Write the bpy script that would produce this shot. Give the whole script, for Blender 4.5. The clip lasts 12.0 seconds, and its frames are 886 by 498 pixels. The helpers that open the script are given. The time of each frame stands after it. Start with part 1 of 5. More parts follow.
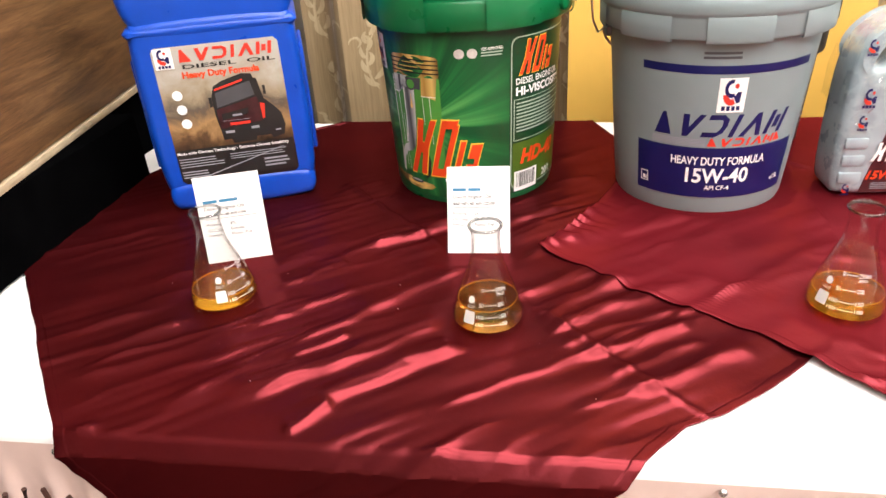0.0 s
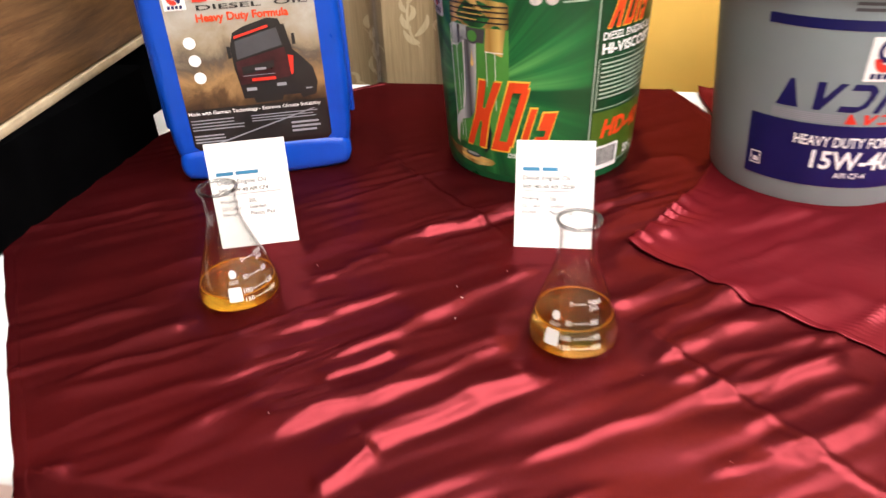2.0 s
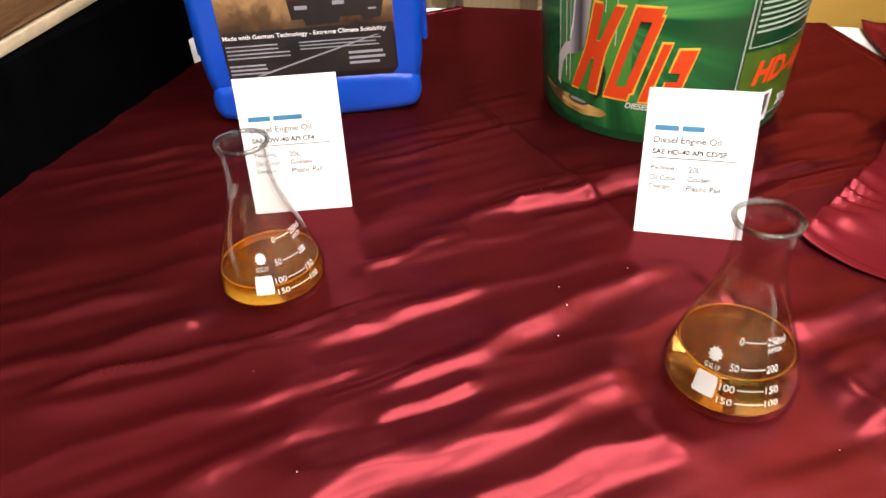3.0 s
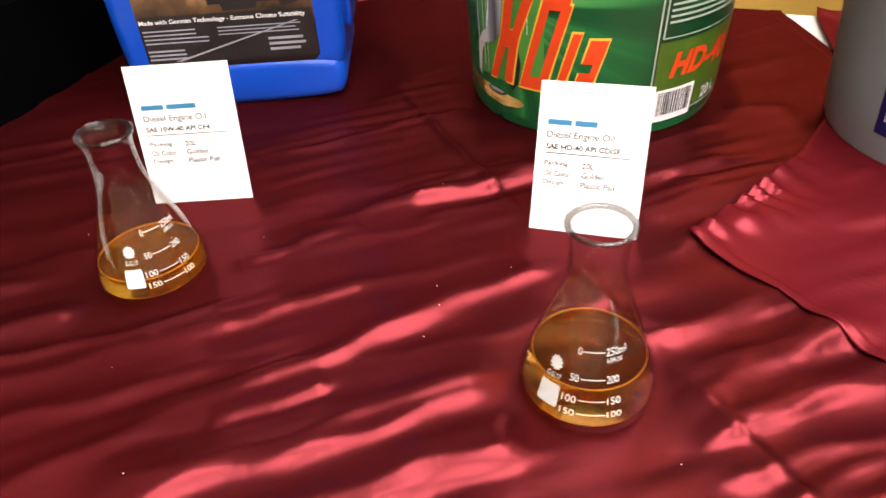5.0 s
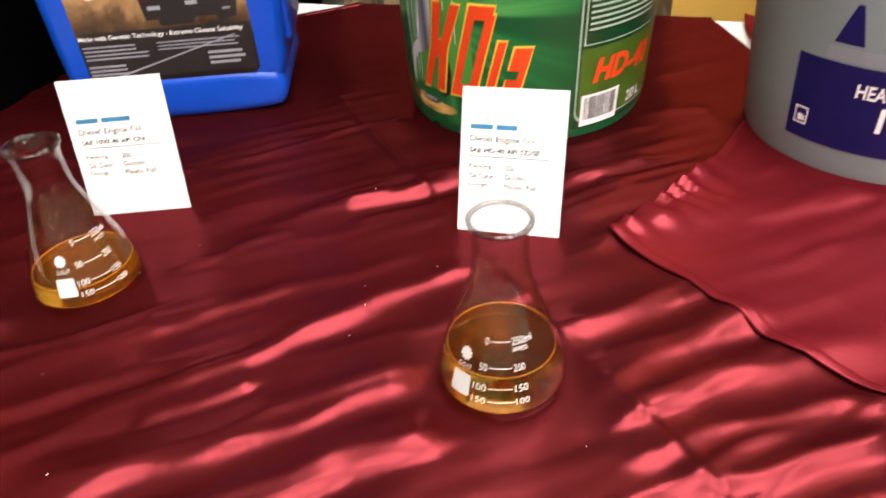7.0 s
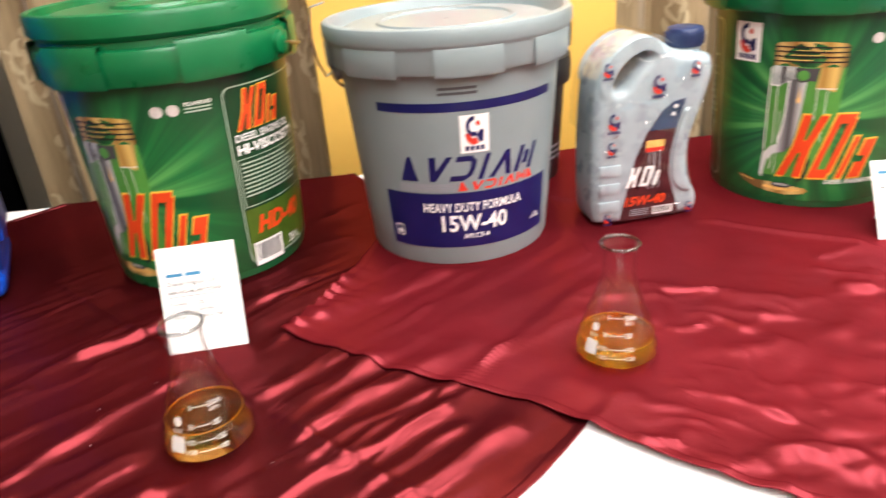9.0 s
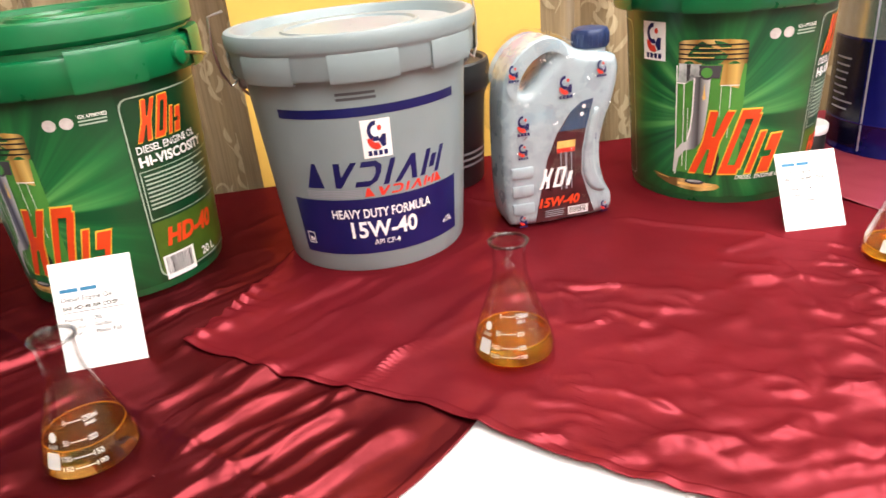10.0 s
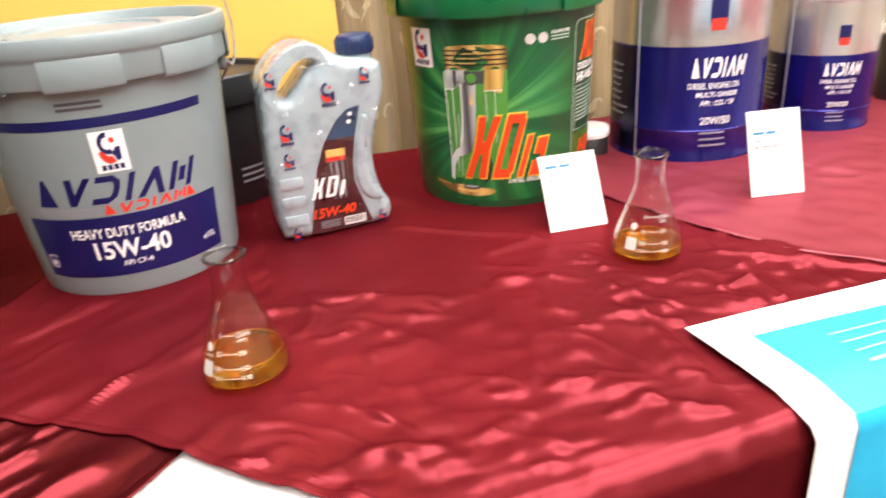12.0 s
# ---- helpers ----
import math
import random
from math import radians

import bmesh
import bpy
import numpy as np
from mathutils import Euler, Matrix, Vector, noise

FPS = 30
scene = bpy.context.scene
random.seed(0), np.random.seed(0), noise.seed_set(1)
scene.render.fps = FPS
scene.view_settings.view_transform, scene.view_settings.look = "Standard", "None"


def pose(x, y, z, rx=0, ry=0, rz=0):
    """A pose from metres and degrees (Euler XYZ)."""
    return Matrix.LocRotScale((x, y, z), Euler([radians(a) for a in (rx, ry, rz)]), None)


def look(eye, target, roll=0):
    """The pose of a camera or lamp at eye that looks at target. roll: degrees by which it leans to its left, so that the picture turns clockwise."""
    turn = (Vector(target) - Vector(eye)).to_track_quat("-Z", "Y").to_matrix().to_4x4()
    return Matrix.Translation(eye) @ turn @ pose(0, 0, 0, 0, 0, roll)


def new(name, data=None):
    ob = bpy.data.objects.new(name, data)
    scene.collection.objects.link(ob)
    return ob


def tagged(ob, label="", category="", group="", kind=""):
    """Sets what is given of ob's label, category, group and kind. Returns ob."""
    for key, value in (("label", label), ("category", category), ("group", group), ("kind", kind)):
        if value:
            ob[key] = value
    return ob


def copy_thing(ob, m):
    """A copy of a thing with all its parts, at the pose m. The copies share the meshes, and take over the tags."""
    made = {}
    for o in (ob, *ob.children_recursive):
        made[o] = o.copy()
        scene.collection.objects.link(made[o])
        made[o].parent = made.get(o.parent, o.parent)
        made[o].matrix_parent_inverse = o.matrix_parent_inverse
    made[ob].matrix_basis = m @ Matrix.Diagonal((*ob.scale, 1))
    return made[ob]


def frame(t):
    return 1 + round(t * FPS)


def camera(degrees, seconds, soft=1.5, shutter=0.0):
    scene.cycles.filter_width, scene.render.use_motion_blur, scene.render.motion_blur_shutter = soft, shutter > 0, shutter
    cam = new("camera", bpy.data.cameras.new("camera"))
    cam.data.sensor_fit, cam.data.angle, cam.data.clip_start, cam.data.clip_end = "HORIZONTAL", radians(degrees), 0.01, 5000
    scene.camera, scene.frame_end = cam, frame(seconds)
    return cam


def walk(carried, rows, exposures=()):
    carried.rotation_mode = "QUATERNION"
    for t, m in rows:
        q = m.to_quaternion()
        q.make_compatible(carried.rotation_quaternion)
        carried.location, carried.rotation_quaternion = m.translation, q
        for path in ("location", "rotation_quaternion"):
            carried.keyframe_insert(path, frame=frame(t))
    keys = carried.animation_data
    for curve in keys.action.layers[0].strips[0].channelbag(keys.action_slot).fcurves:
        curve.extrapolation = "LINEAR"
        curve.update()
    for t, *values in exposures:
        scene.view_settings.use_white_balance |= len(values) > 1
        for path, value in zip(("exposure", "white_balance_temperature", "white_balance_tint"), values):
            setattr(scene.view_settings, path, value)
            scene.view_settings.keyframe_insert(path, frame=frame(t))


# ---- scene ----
cam = camera(64.0, 12.0, shutter=0.5)
PATH = [
    (0, (0.125, 0.06, 1.227), (-0.225, 1.776, 0.26), -4.1),
    (0.5, (0.14, 0.066, 1.221), (-0.191, 1.776, 0.238), -4.3),
    (1, (0.153, 0.075, 1.214), (-0.127, 1.779, 0.205), -4.3),
    (1.5, (0.119, 0.103, 1.203), (-0.265, 1.764, 0.158), -4.3),
    (2, (0.043, 0.216, 1.164), (-0.355, 1.878, 0.126), -3.1),
    (2.5, (-0.02, 0.318, 1.115), (-0.423, 1.912, -0.024), -1.7),
    (2.7, (-0.03, 0.35, 1.102), (-0.495, 1.91, -0.061), -2.7),
    (4.5, (0.033, 0.43, 1.096), (-0.61, 1.881, -0.122), -4.7),
    (5, (0.065, 0.432, 1.096), (-0.51, 1.905, -0.129), -3.9),
    (5.5, (0.09, 0.425, 1.097), (-0.508, 1.903, -0.111), -3.5),
    (6, (0.098, 0.424, 1.099), (-0.477, 1.92, -0.098), -3.6),
    (6.5, (0.096, 0.424, 1.095), (-0.465, 1.915, -0.115), -3.7),
    (6.7, (0.097, 0.426, 1.094), (-0.449, 1.909, -0.131), -3.8),
    (8.3, (0.197, 0.291, 1.157), (-0.009, 2.059, 0.245), -4.4),
    (8.5, (0.199, 0.242, 1.164), (0.086, 2.022, 0.258), -3.8),
    (9, (0.22, 0.205, 1.174), (0.355, 2.003, 0.309), -4.6),
    (9.5, (0.26, 0.196, 1.16), (0.513, 1.995, 0.324), -4.7),
    (10, (0.303, 0.193, 1.155), (0.503, 2.0, 0.321), -5.7),
    (10.5, (0.351, 0.192, 1.144), (0.572, 1.978, 0.272), -6.2),
    (11, (0.397, 0.197, 1.137), (0.7, 1.968, 0.26), -6.6),
    (11.5, (0.43, 0.202, 1.129), (0.797, 1.958, 0.244), -6.3),
    (12, (0.46, 0.181, 1.129), (0.96, 1.933, 0.304), -4.5),
]
walk(cam, [(t, look(eye, target, roll)) for t, eye, target, roll in PATH])

# ---- world, lamps, exposure ----
world = bpy.data.worlds.new("world")
scene.world = world
world.use_nodes = True
world.node_tree.nodes["Background"].inputs[0].default_value = (0.9, 0.95, 1.0, 1)
world.node_tree.nodes["Background"].inputs[1].default_value = 0.05
scene.view_settings.exposure = 0.40
TOP = 0.752            # height of the table's cloth
FRONT, BACK = 0.515, 1.432
CEIL = 2.75
LAMPS = [(0.4, -1.8), (1.9, -1.8), (0.4, -0.4), (1.9, -0.4), (0.4, 1.0), (1.9, 1.0), (3.3, -0.4)]
LAMP_W = 16.8


def lamp(x, y):
    data = bpy.data.lights.new("panel_light", "AREA")
    data.shape, data.size, data.energy, data.color = "SQUARE", 1.18, LAMP_W, (1.0, 0.975, 0.945)
    ob = new("panel_light", data)
    ob.matrix_world = pose(x, y, CEIL - 0.035)
    return ob


for lx, ly in LAMPS:
    lamp(lx, ly)


# ---- materials ----
def nodes_of(name):
    m = bpy.data.materials.new(name)
    m.use_nodes = True
    t = m.node_tree
    return m, t, t.nodes["Principled BSDF"]


def ramp(t, fac, stops):
    r = t.nodes.new("ShaderNodeValToRGB")
    els = r.color_ramp.elements
    while len(els) < len(stops):
        els.new(0.5)
    for e, (p, c) in zip(els, stops):
        e.position, e.color = p, (*c, 1)
    t.links.new(fac, r.inputs[0])
    return r.outputs[0]


def tex(t, kind, scale, detail=4.0, rough=0.6, stretch=None, coord="Object", distort=0.0):
    co = t.nodes.new("ShaderNodeTexCoord").outputs[coord]
    if stretch:
        mp = t.nodes.new("ShaderNodeMapping")
        mp.inputs["Scale"].default_value = stretch
        t.links.new(co, mp.inputs[0])
        co = mp.outputs[0]
    n = t.nodes.new(kind)
    n.inputs["Scale"].default_value = scale
    if kind == "ShaderNodeTexNoise":
        n.inputs["Detail"].default_value, n.inputs["Roughness"].default_value = detail, rough
        n.inputs["Distortion"].default_value = distort
    t.links.new(co, n.inputs["Vector"])
    return n


def bump(t, p, fac, strength, dist=0.001, prev=None):
    b = t.nodes.new("ShaderNodeBump")
    b.inputs["Strength"].default_value, b.inputs["Distance"].default_value = strength, dist
    t.links.new(fac, b.inputs["Height"])
    if prev:
        t.links.new(prev, b.inputs["Normal"])
    t.links.new(b.outputs[0], p.inputs["Normal"])
    return b.outputs[0]


def mat(name, col, rough=0.5, metal=0.0, vary=0.08, scale=18.0, fine=260.0, relief=0.15, coat=0.0, spec=0.5, rvary=0.08):
    """A surface with slow and fine variation of colour, gloss and relief."""
    m, t, p = nodes_of(name)
    a = tex(t, "ShaderNodeTexNoise", scale)
    lo = tuple(max(0, c * (1 - vary)) for c in col)
    hi = tuple(min(1, c * (1 + vary)) for c in col)
    t.links.new(ramp(t, a.outputs[0], [(0.3, lo), (0.7, hi)]), p.inputs["Base Color"])
    f = tex(t, "ShaderNodeTexNoise", fine, 3)
    mr = t.nodes.new("ShaderNodeMapRange")
    mr.inputs[3].default_value, mr.inputs[4].default_value = max(0.02, rough - rvary), min(1, rough + rvary)
    t.links.new(a.outputs[0], mr.inputs[0])
    t.links.new(mr.outputs[0], p.inputs["Roughness"])
    if relief:
        bump(t, p, f.outputs[0], relief, 0.0006)
    p.inputs["Metallic"].default_value = metal
    p.inputs["Coat Weight"].default_value = coat
    p.inputs["Specular IOR Level"].default_value = spec
    return m


def satin(name, dark, light, gloss, rough, share):
    """Woven satin: a dull ground under a narrow and a broad tinted thread gloss, fine weave, faint creases."""
    m, t, p = nodes_of(name)
    t.nodes.remove(p)
    a = tex(t, "ShaderNodeTexNoise", 5.0, 5)
    di = t.nodes.new("ShaderNodeBsdfDiffuse")
    t.links.new(ramp(t, a.outputs[0], [(0.35, dark), (0.7, light)]), di.inputs["Color"])
    last = di
    lobes = []
    for r, part_of in ((0.66, share * 0.45), (rough, share)):
        gl = t.nodes.new("ShaderNodeBsdfGlossy")
        gl.inputs["Color"].default_value = (*gloss, 1)
        gl.inputs["Roughness"].default_value = r
        mx = t.nodes.new("ShaderNodeMixShader")
        mx.inputs[0].default_value = part_of
        t.links.new(last.outputs[0], mx.inputs[1])
        t.links.new(gl.outputs[0], mx.inputs[2])
        last = mx
        lobes.append(gl)
    t.links.new(last.outputs[0], t.nodes["Material Output"].inputs[0])
    w = tex(t, "ShaderNodeTexNoise", 900.0, 2)
    n1 = bump(t, di, w.outputs[0], 0.12, 0.0003)
    c = tex(t, "ShaderNodeTexNoise", 22.0, 3, 0.5)
    n2 = bump(t, di, c.outputs[0], 0.14, 0.006, n1)
    f = tex(t, "ShaderNodeTexNoise", 75.0, 3, 0.5)
    n2 = bump(t, di, f.outputs[0], 0.16, 0.002, n2)
    for gl in lobes:
        t.links.new(n2, gl.inputs["Normal"])
    return m


def wood_mat():
    m, t, p = nodes_of("stained_wood")
    a = tex(t, "ShaderNodeTexNoise", 7.0, 9, 0.68, (6.0, 0.55, 6.0), distort=0.7)
    b = tex(t, "ShaderNodeTexNoise", 60.0, 4, 0.6, (9.0, 0.35, 9.0))
    c1 = ramp(t, a.outputs[0], [(0.3, (0.07, 0.032, 0.013)), (0.5, (0.16, 0.08, 0.032)), (0.68, (0.27, 0.145, 0.06))])
    mx = t.nodes.new("ShaderNodeMixRGB")
    mx.blend_type, mx.inputs[0].default_value = "MULTIPLY", 0.5
    t.links.new(c1, mx.inputs[1])
    t.links.new(ramp(t, b.outputs[0], [(0.3, (0.45, 0.4, 0.36)), (0.6, (1, 1, 1))]), mx.inputs[2])
    t.links.new(mx.outputs[0], p.inputs["Base Color"])
    p.inputs["Roughness"].default_value = 0.5
    bump(t, p, b.outputs[0], 0.3, 0.0008)
    return m


def curtain_mat(name, lo, hi, rough):
    """Damask thread: fine upright weave with slow fading."""
    m, t, p = nodes_of(name)
    w = tex(t, "ShaderNodeTexNoise", 160.0, 3, stretch=(1, 1, 0.05))
    big = tex(t, "ShaderNodeTexNoise", 6.0, 3)
    mx = t.nodes.new("ShaderNodeMixRGB")
    mx.blend_type, mx.inputs[0].default_value = "MULTIPLY", 0.35
    t.links.new(ramp(t, w.outputs[0], [(0.3, lo), (0.7, hi)]), mx.inputs[1])
    t.links.new(ramp(t, big.outputs[0], [(0.35, (0.7, 0.68, 0.62)), (0.65, (1, 1, 1))]), mx.inputs[2])
    t.links.new(mx.outputs[0], p.inputs["Base Color"])
    p.inputs["Roughness"].default_value = rough
    p.inputs["Sheen Weight"].default_value = 0.2
    bump(t, p, w.outputs[0], 0.25, 0.0008)
    return m


def burst_mat():
    """Printed green with paler rays that spread from one point of the print."""
    m, t, p = nodes_of("green_print")
    uv = t.nodes.new("ShaderNodeUVMap").outputs[0]
    sep = t.nodes.new("ShaderNodeSeparateXYZ")
    t.links.new(uv, sep.inputs[0])
    dx = t.nodes.new("ShaderNodeMath")
    dx.operation = "ADD"
    dx.inputs[1].default_value = 0.01
    dz = t.nodes.new("ShaderNodeMath")
    dz.operation = "SUBTRACT"
    dz.inputs[1].default_value = 0.13
    t.links.new(sep.outputs[0], dx.inputs[0])
    t.links.new(sep.outputs[1], dz.inputs[0])
    at = t.nodes.new("ShaderNodeMath")
    at.operation = "ARCTAN2"
    t.links.new(dz.outputs[0], at.inputs[0])
    t.links.new(dx.outputs[0], at.inputs[1])
    n = t.nodes.new("ShaderNodeTexNoise")
    n.noise_dimensions = "1D"
    n.inputs["Scale"].default_value, n.inputs["Detail"].default_value = 3.2, 3
    t.links.new(at.outputs[0], n.inputs["W"])
    comb = t.nodes.new("ShaderNodeCombineXYZ")
    t.links.new(dx.outputs[0], comb.inputs[0])
    t.links.new(dz.outputs[0], comb.inputs[1])
    ln = t.nodes.new("ShaderNodeVectorMath")
    ln.operation = "LENGTH"
    t.links.new(comb.outputs[0], ln.inputs[0])
    glow = ramp(t, ln.outputs["Value"], [(0.03, (1, 1, 1)), (0.16, (0.12, 0.12, 0.12))])
    rays = ramp(t, n.outputs[0], [(0.38, (0.1, 0.1, 0.1)), (0.68, (1, 1, 1))])
    mul = t.nodes.new("ShaderNodeMixRGB")
    mul.blend_type, mul.inputs[0].default_value = "MULTIPLY", 1.0
    t.links.new(glow, mul.inputs[1])
    t.links.new(rays, mul.inputs[2])
    t.links.new(ramp(t, mul.outputs[0], [(0.0, (0.003, 0.045, 0.016)), (0.3, (0.012, 0.135, 0.036)), (1.0, (0.13, 0.42, 0.11))]), p.inputs["Base Color"])
    p.inputs["Roughness"].default_value = 0.33
    f = tex(t, "ShaderNodeTexNoise", 60.0, 3)
    bump(t, p, f.outputs[0], 0.06, 0.0005)
    return m


def sky_print():
    """The label's picture ground: pale dusty sky over dark ground."""
    m, t, p = nodes_of("sky_print")
    uv = t.nodes.new("ShaderNodeUVMap").outputs[0]
    sep = t.nodes.new("ShaderNodeSeparateXYZ")
    t.links.new(uv, sep.inputs[0])
    n = tex(t, "ShaderNodeTexNoise", 17.0, 7, coord="UV", distort=0.5)
    ma = t.nodes.new("ShaderNodeMath")
    ma.operation = "MULTIPLY_ADD"
    ma.inputs[1].default_value = 0.12
    t.links.new(n.outputs[0], ma.inputs[0])
    t.links.new(sep.outputs[1], ma.inputs[2])
    t.links.new(ramp(t, ma.outputs[0], [(0.145, (0.008, 0.006, 0.006)), (0.175, (0.10, 0.055, 0.025)), (0.20, (0.34, 0.20, 0.085)), (0.225, (0.09, 0.07, 0.055)), (0.25, (0.30, 0.24, 0.16)), (0.29, (0.42, 0.40, 0.36))]), p.inputs["Base Color"])
    p.inputs["Roughness"].default_value = 0.35
    return m


def glass_mat(name, tint, least, most):
    """Thin clear glass or film: see-through, with a gloss that grows towards the rim."""
    m, t, p = nodes_of(name)
    t.nodes.remove(p)
    lw = t.nodes.new("ShaderNodeLayerWeight")
    pw = t.nodes.new("ShaderNodeMath")
    pw.operation = "POWER"
    pw.inputs[1].default_value = 3.6
    t.links.new(lw.outputs["Facing"], pw.inputs[0])
    mr = t.nodes.new("ShaderNodeMapRange")
    mr.inputs[3].default_value, mr.inputs[4].default_value = least, most
    t.links.new(pw.outputs[0], mr.inputs[0])
    tr = t.nodes.new("ShaderNodeBsdfTransparent")
    tr.inputs[0].default_value = (*tint, 1)
    gl = t.nodes.new("ShaderNodeBsdfGlossy")
    gl.inputs["Roughness"].default_value = 0.04
    mx = t.nodes.new("ShaderNodeMixShader")
    t.links.new(mr.outputs[0], mx.inputs[0])
    t.links.new(tr.outputs[0], mx.inputs[1])
    t.links.new(gl.outputs[0], mx.inputs[2])
    t.links.new(mx.outputs[0], t.nodes["Material Output"].inputs[0])
    return m


def oil_mat(name, col, cloud, haze):
    """Oil: clear and tinted, with a little of its own colour thrown back."""
    m, t, p = nodes_of(name)
    p.inputs["Base Color"].default_value = (*col, 1)
    p.inputs["Transmission Weight"].default_value = 1.0
    p.inputs["Roughness"].default_value = 0.02
    p.inputs["IOR"].default_value = 1.33
    tr = t.nodes.new("ShaderNodeBsdfTransparent")
    tr.inputs[0].default_value = (*col, 1)
    di = t.nodes.new("ShaderNodeBsdfDiffuse")
    di.inputs[0].default_value = (*cloud, 1)
    tl = t.nodes.new("ShaderNodeBsdfTranslucent")
    tl.inputs[0].default_value = (*cloud, 1)
    m1, m2, m3 = (t.nodes.new("ShaderNodeMixShader") for _ in range(3))
    for mx, fac, a, b in ((m1, 0.22, p, tr), (m2, 0.5, di, tl), (m3, haze, m1, m2)):
        mx.inputs[0].default_value = fac
        t.links.new(a.outputs[0], mx.inputs[1])
        t.links.new(b.outputs[0], mx.inputs[2])
    t.links.new(m3.outputs[0], t.nodes["Material Output"].inputs[0])
    return m


def glow_mat(name, col, strength):
    m, t, p = nodes_of(name)
    p.inputs["Base Color"].default_value = (*col, 1)
    p.inputs["Emission Color"].default_value = (*col, 1)
    p.inputs["Emission Strength"].default_value = strength
    return m


M_SATIN_A = satin("wine_satin", (0.010, 0.0004, 0.0006), (0.024, 0.0009, 0.0012), (0.46, 0.068, 0.084), 0.25, 0.175)
M_SATIN_B = satin("bright_satin", (0.060, 0.0028, 0.0048), (0.100, 0.0050, 0.0084), (0.46, 0.078, 0.100), 0.28, 0.17)
M_SATIN_C = satin("rose_satin", (0.15, 0.013, 0.021), (0.21, 0.025, 0.038), (0.52, 0.17, 0.21), 0.34, 0.28)
M_WHITE = mat("white_cloth", (0.82, 0.82, 0.82), 0.7, vary=0.03, relief=0.2)
M_PINK = mat("pink_skirt", (0.62, 0.46, 0.42), 0.6, vary=0.06)
# dark brown that paints the shade in the skirt's pleats
M_PLEATSHADE = mat("pleat_shade", (0.05, 0.018, 0.012), 0.6)
M_WOOD = wood_mat()
M_WOODEDGE = mat("pale_edge", (0.42, 0.33, 0.22), 0.5, vary=0.2, scale=30)
M_BLACK = mat("black_board", (0.0014, 0.0014, 0.0016), 0.95, vary=0.3, relief=0.3, spec=0.0)
M_CURTAIN = curtain_mat("damask", (0.25, 0.175, 0.09), (0.36, 0.255, 0.14), 0.6)
M_LEAF = curtain_mat("damask_leaf", (0.42, 0.32, 0.19), (0.55, 0.44, 0.28), 0.42)
M_BANNER = mat("yellow_print", (0.78, 0.47, 0.10), 0.45, vary=0.06, scale=5, relief=0.08)
M_RED = mat("red_print", (0.62, 0.035, 0.02), 0.35, vary=0.05, relief=0.05)
M_ORANGERED = mat("orange_red_print", (0.68, 0.06, 0.012), 0.35, vary=0.1, relief=0.05)
M_YELLOWINK = mat("yellow_ink", (0.80, 0.50, 0.06), 0.35, vary=0.05, relief=0.05)
M_WHITEINK = mat("white_ink", (0.82, 0.82, 0.82), 0.4, vary=0.03, relief=0.05)
M_PALEINK = mat("pale_ink", (0.35, 0.45, 0.36), 0.4, vary=0.05, relief=0.05)
M_BLACKINK = mat("black_ink", (0.015, 0.014, 0.014), 0.4, vary=0.2, relief=0.05)
M_GREYINK = mat("grey_ink", (0.06, 0.06, 0.068), 0.45, vary=0.1, relief=0.05)
M_SILVERINK = mat("silver_ink", (0.27, 0.28, 0.32), 0.35, vary=0.1, relief=0.05)
M_NAVY = mat("navy_print", (0.006, 0.008, 0.078), 0.36, vary=0.12, relief=0.05, spec=0.35)
M_BLUEINK = mat("blue_ink", (0.025, 0.17, 0.32), 0.5, vary=0.1, relief=0.05)
M_GREENPRINT = burst_mat()
M_DARKGREEN = mat("dark_green_print", (0.004, 0.042, 0.014), 0.33, vary=0.15, scale=25, relief=0.05)
M_OLIVE = mat("olive_print", (0.055, 0.11, 0.012), 0.33, vary=0.2, scale=25, relief=0.05)
M_LIGHTGREEN = mat("light_green_print", (0.07, 0.26, 0.045), 0.33, vary=0.15, scale=20, relief=0.05)
M_GREENLID = mat("green_plastic", (0.001, 0.120, 0.038), 0.3, vary=0.08, relief=0.08)
M_GREENBODY = mat("green_pail_plastic", (0.006, 0.10, 0.034), 0.3, vary=0.08, relief=0.08)
M_GREY = mat("grey_plastic", (0.20, 0.245, 0.26), 0.38, vary=0.05, scale=9, relief=0.1)
M_DARKGREY = mat("charcoal_plastic", (0.016, 0.018, 0.022), 0.4, vary=0.1)
M_BLUE = mat("blue_plastic", (0.003, 0.058, 0.44), 0.3, vary=0.1, relief=0.12, spec=0.4)
M_SKYPRINT = sky_print()
M_BRIGHTGOLD = mat("bright_gold_print", (0.72, 0.46, 0.13), 0.3, vary=0.25, scale=60, relief=0.05)
M_SEAL = mat("seal_paper", (0.52, 0.47, 0.46), 0.45, vary=0.15, scale=120, relief=0.05)
M_GOLD = mat("gold_print", (0.40, 0.23, 0.05), 0.3, metal=0.2, vary=0.2, scale=60, relief=0.05)
def shaded_print(name, stops, lo, hi):
    """A printed metal picture: bands of light and dark drawn across its width."""
    m, t, p = nodes_of(name)
    sep = t.nodes.new("ShaderNodeSeparateXYZ")
    t.links.new(t.nodes.new("ShaderNodeUVMap").outputs[0], sep.inputs[0])
    mr = t.nodes.new("ShaderNodeMapRange")
    mr.inputs[1].default_value, mr.inputs[2].default_value = lo, hi
    t.links.new(sep.outputs[0], mr.inputs[0])
    t.links.new(ramp(t, mr.outputs[0], stops), p.inputs["Base Color"])
    p.inputs["Roughness"].default_value = 0.33
    return m


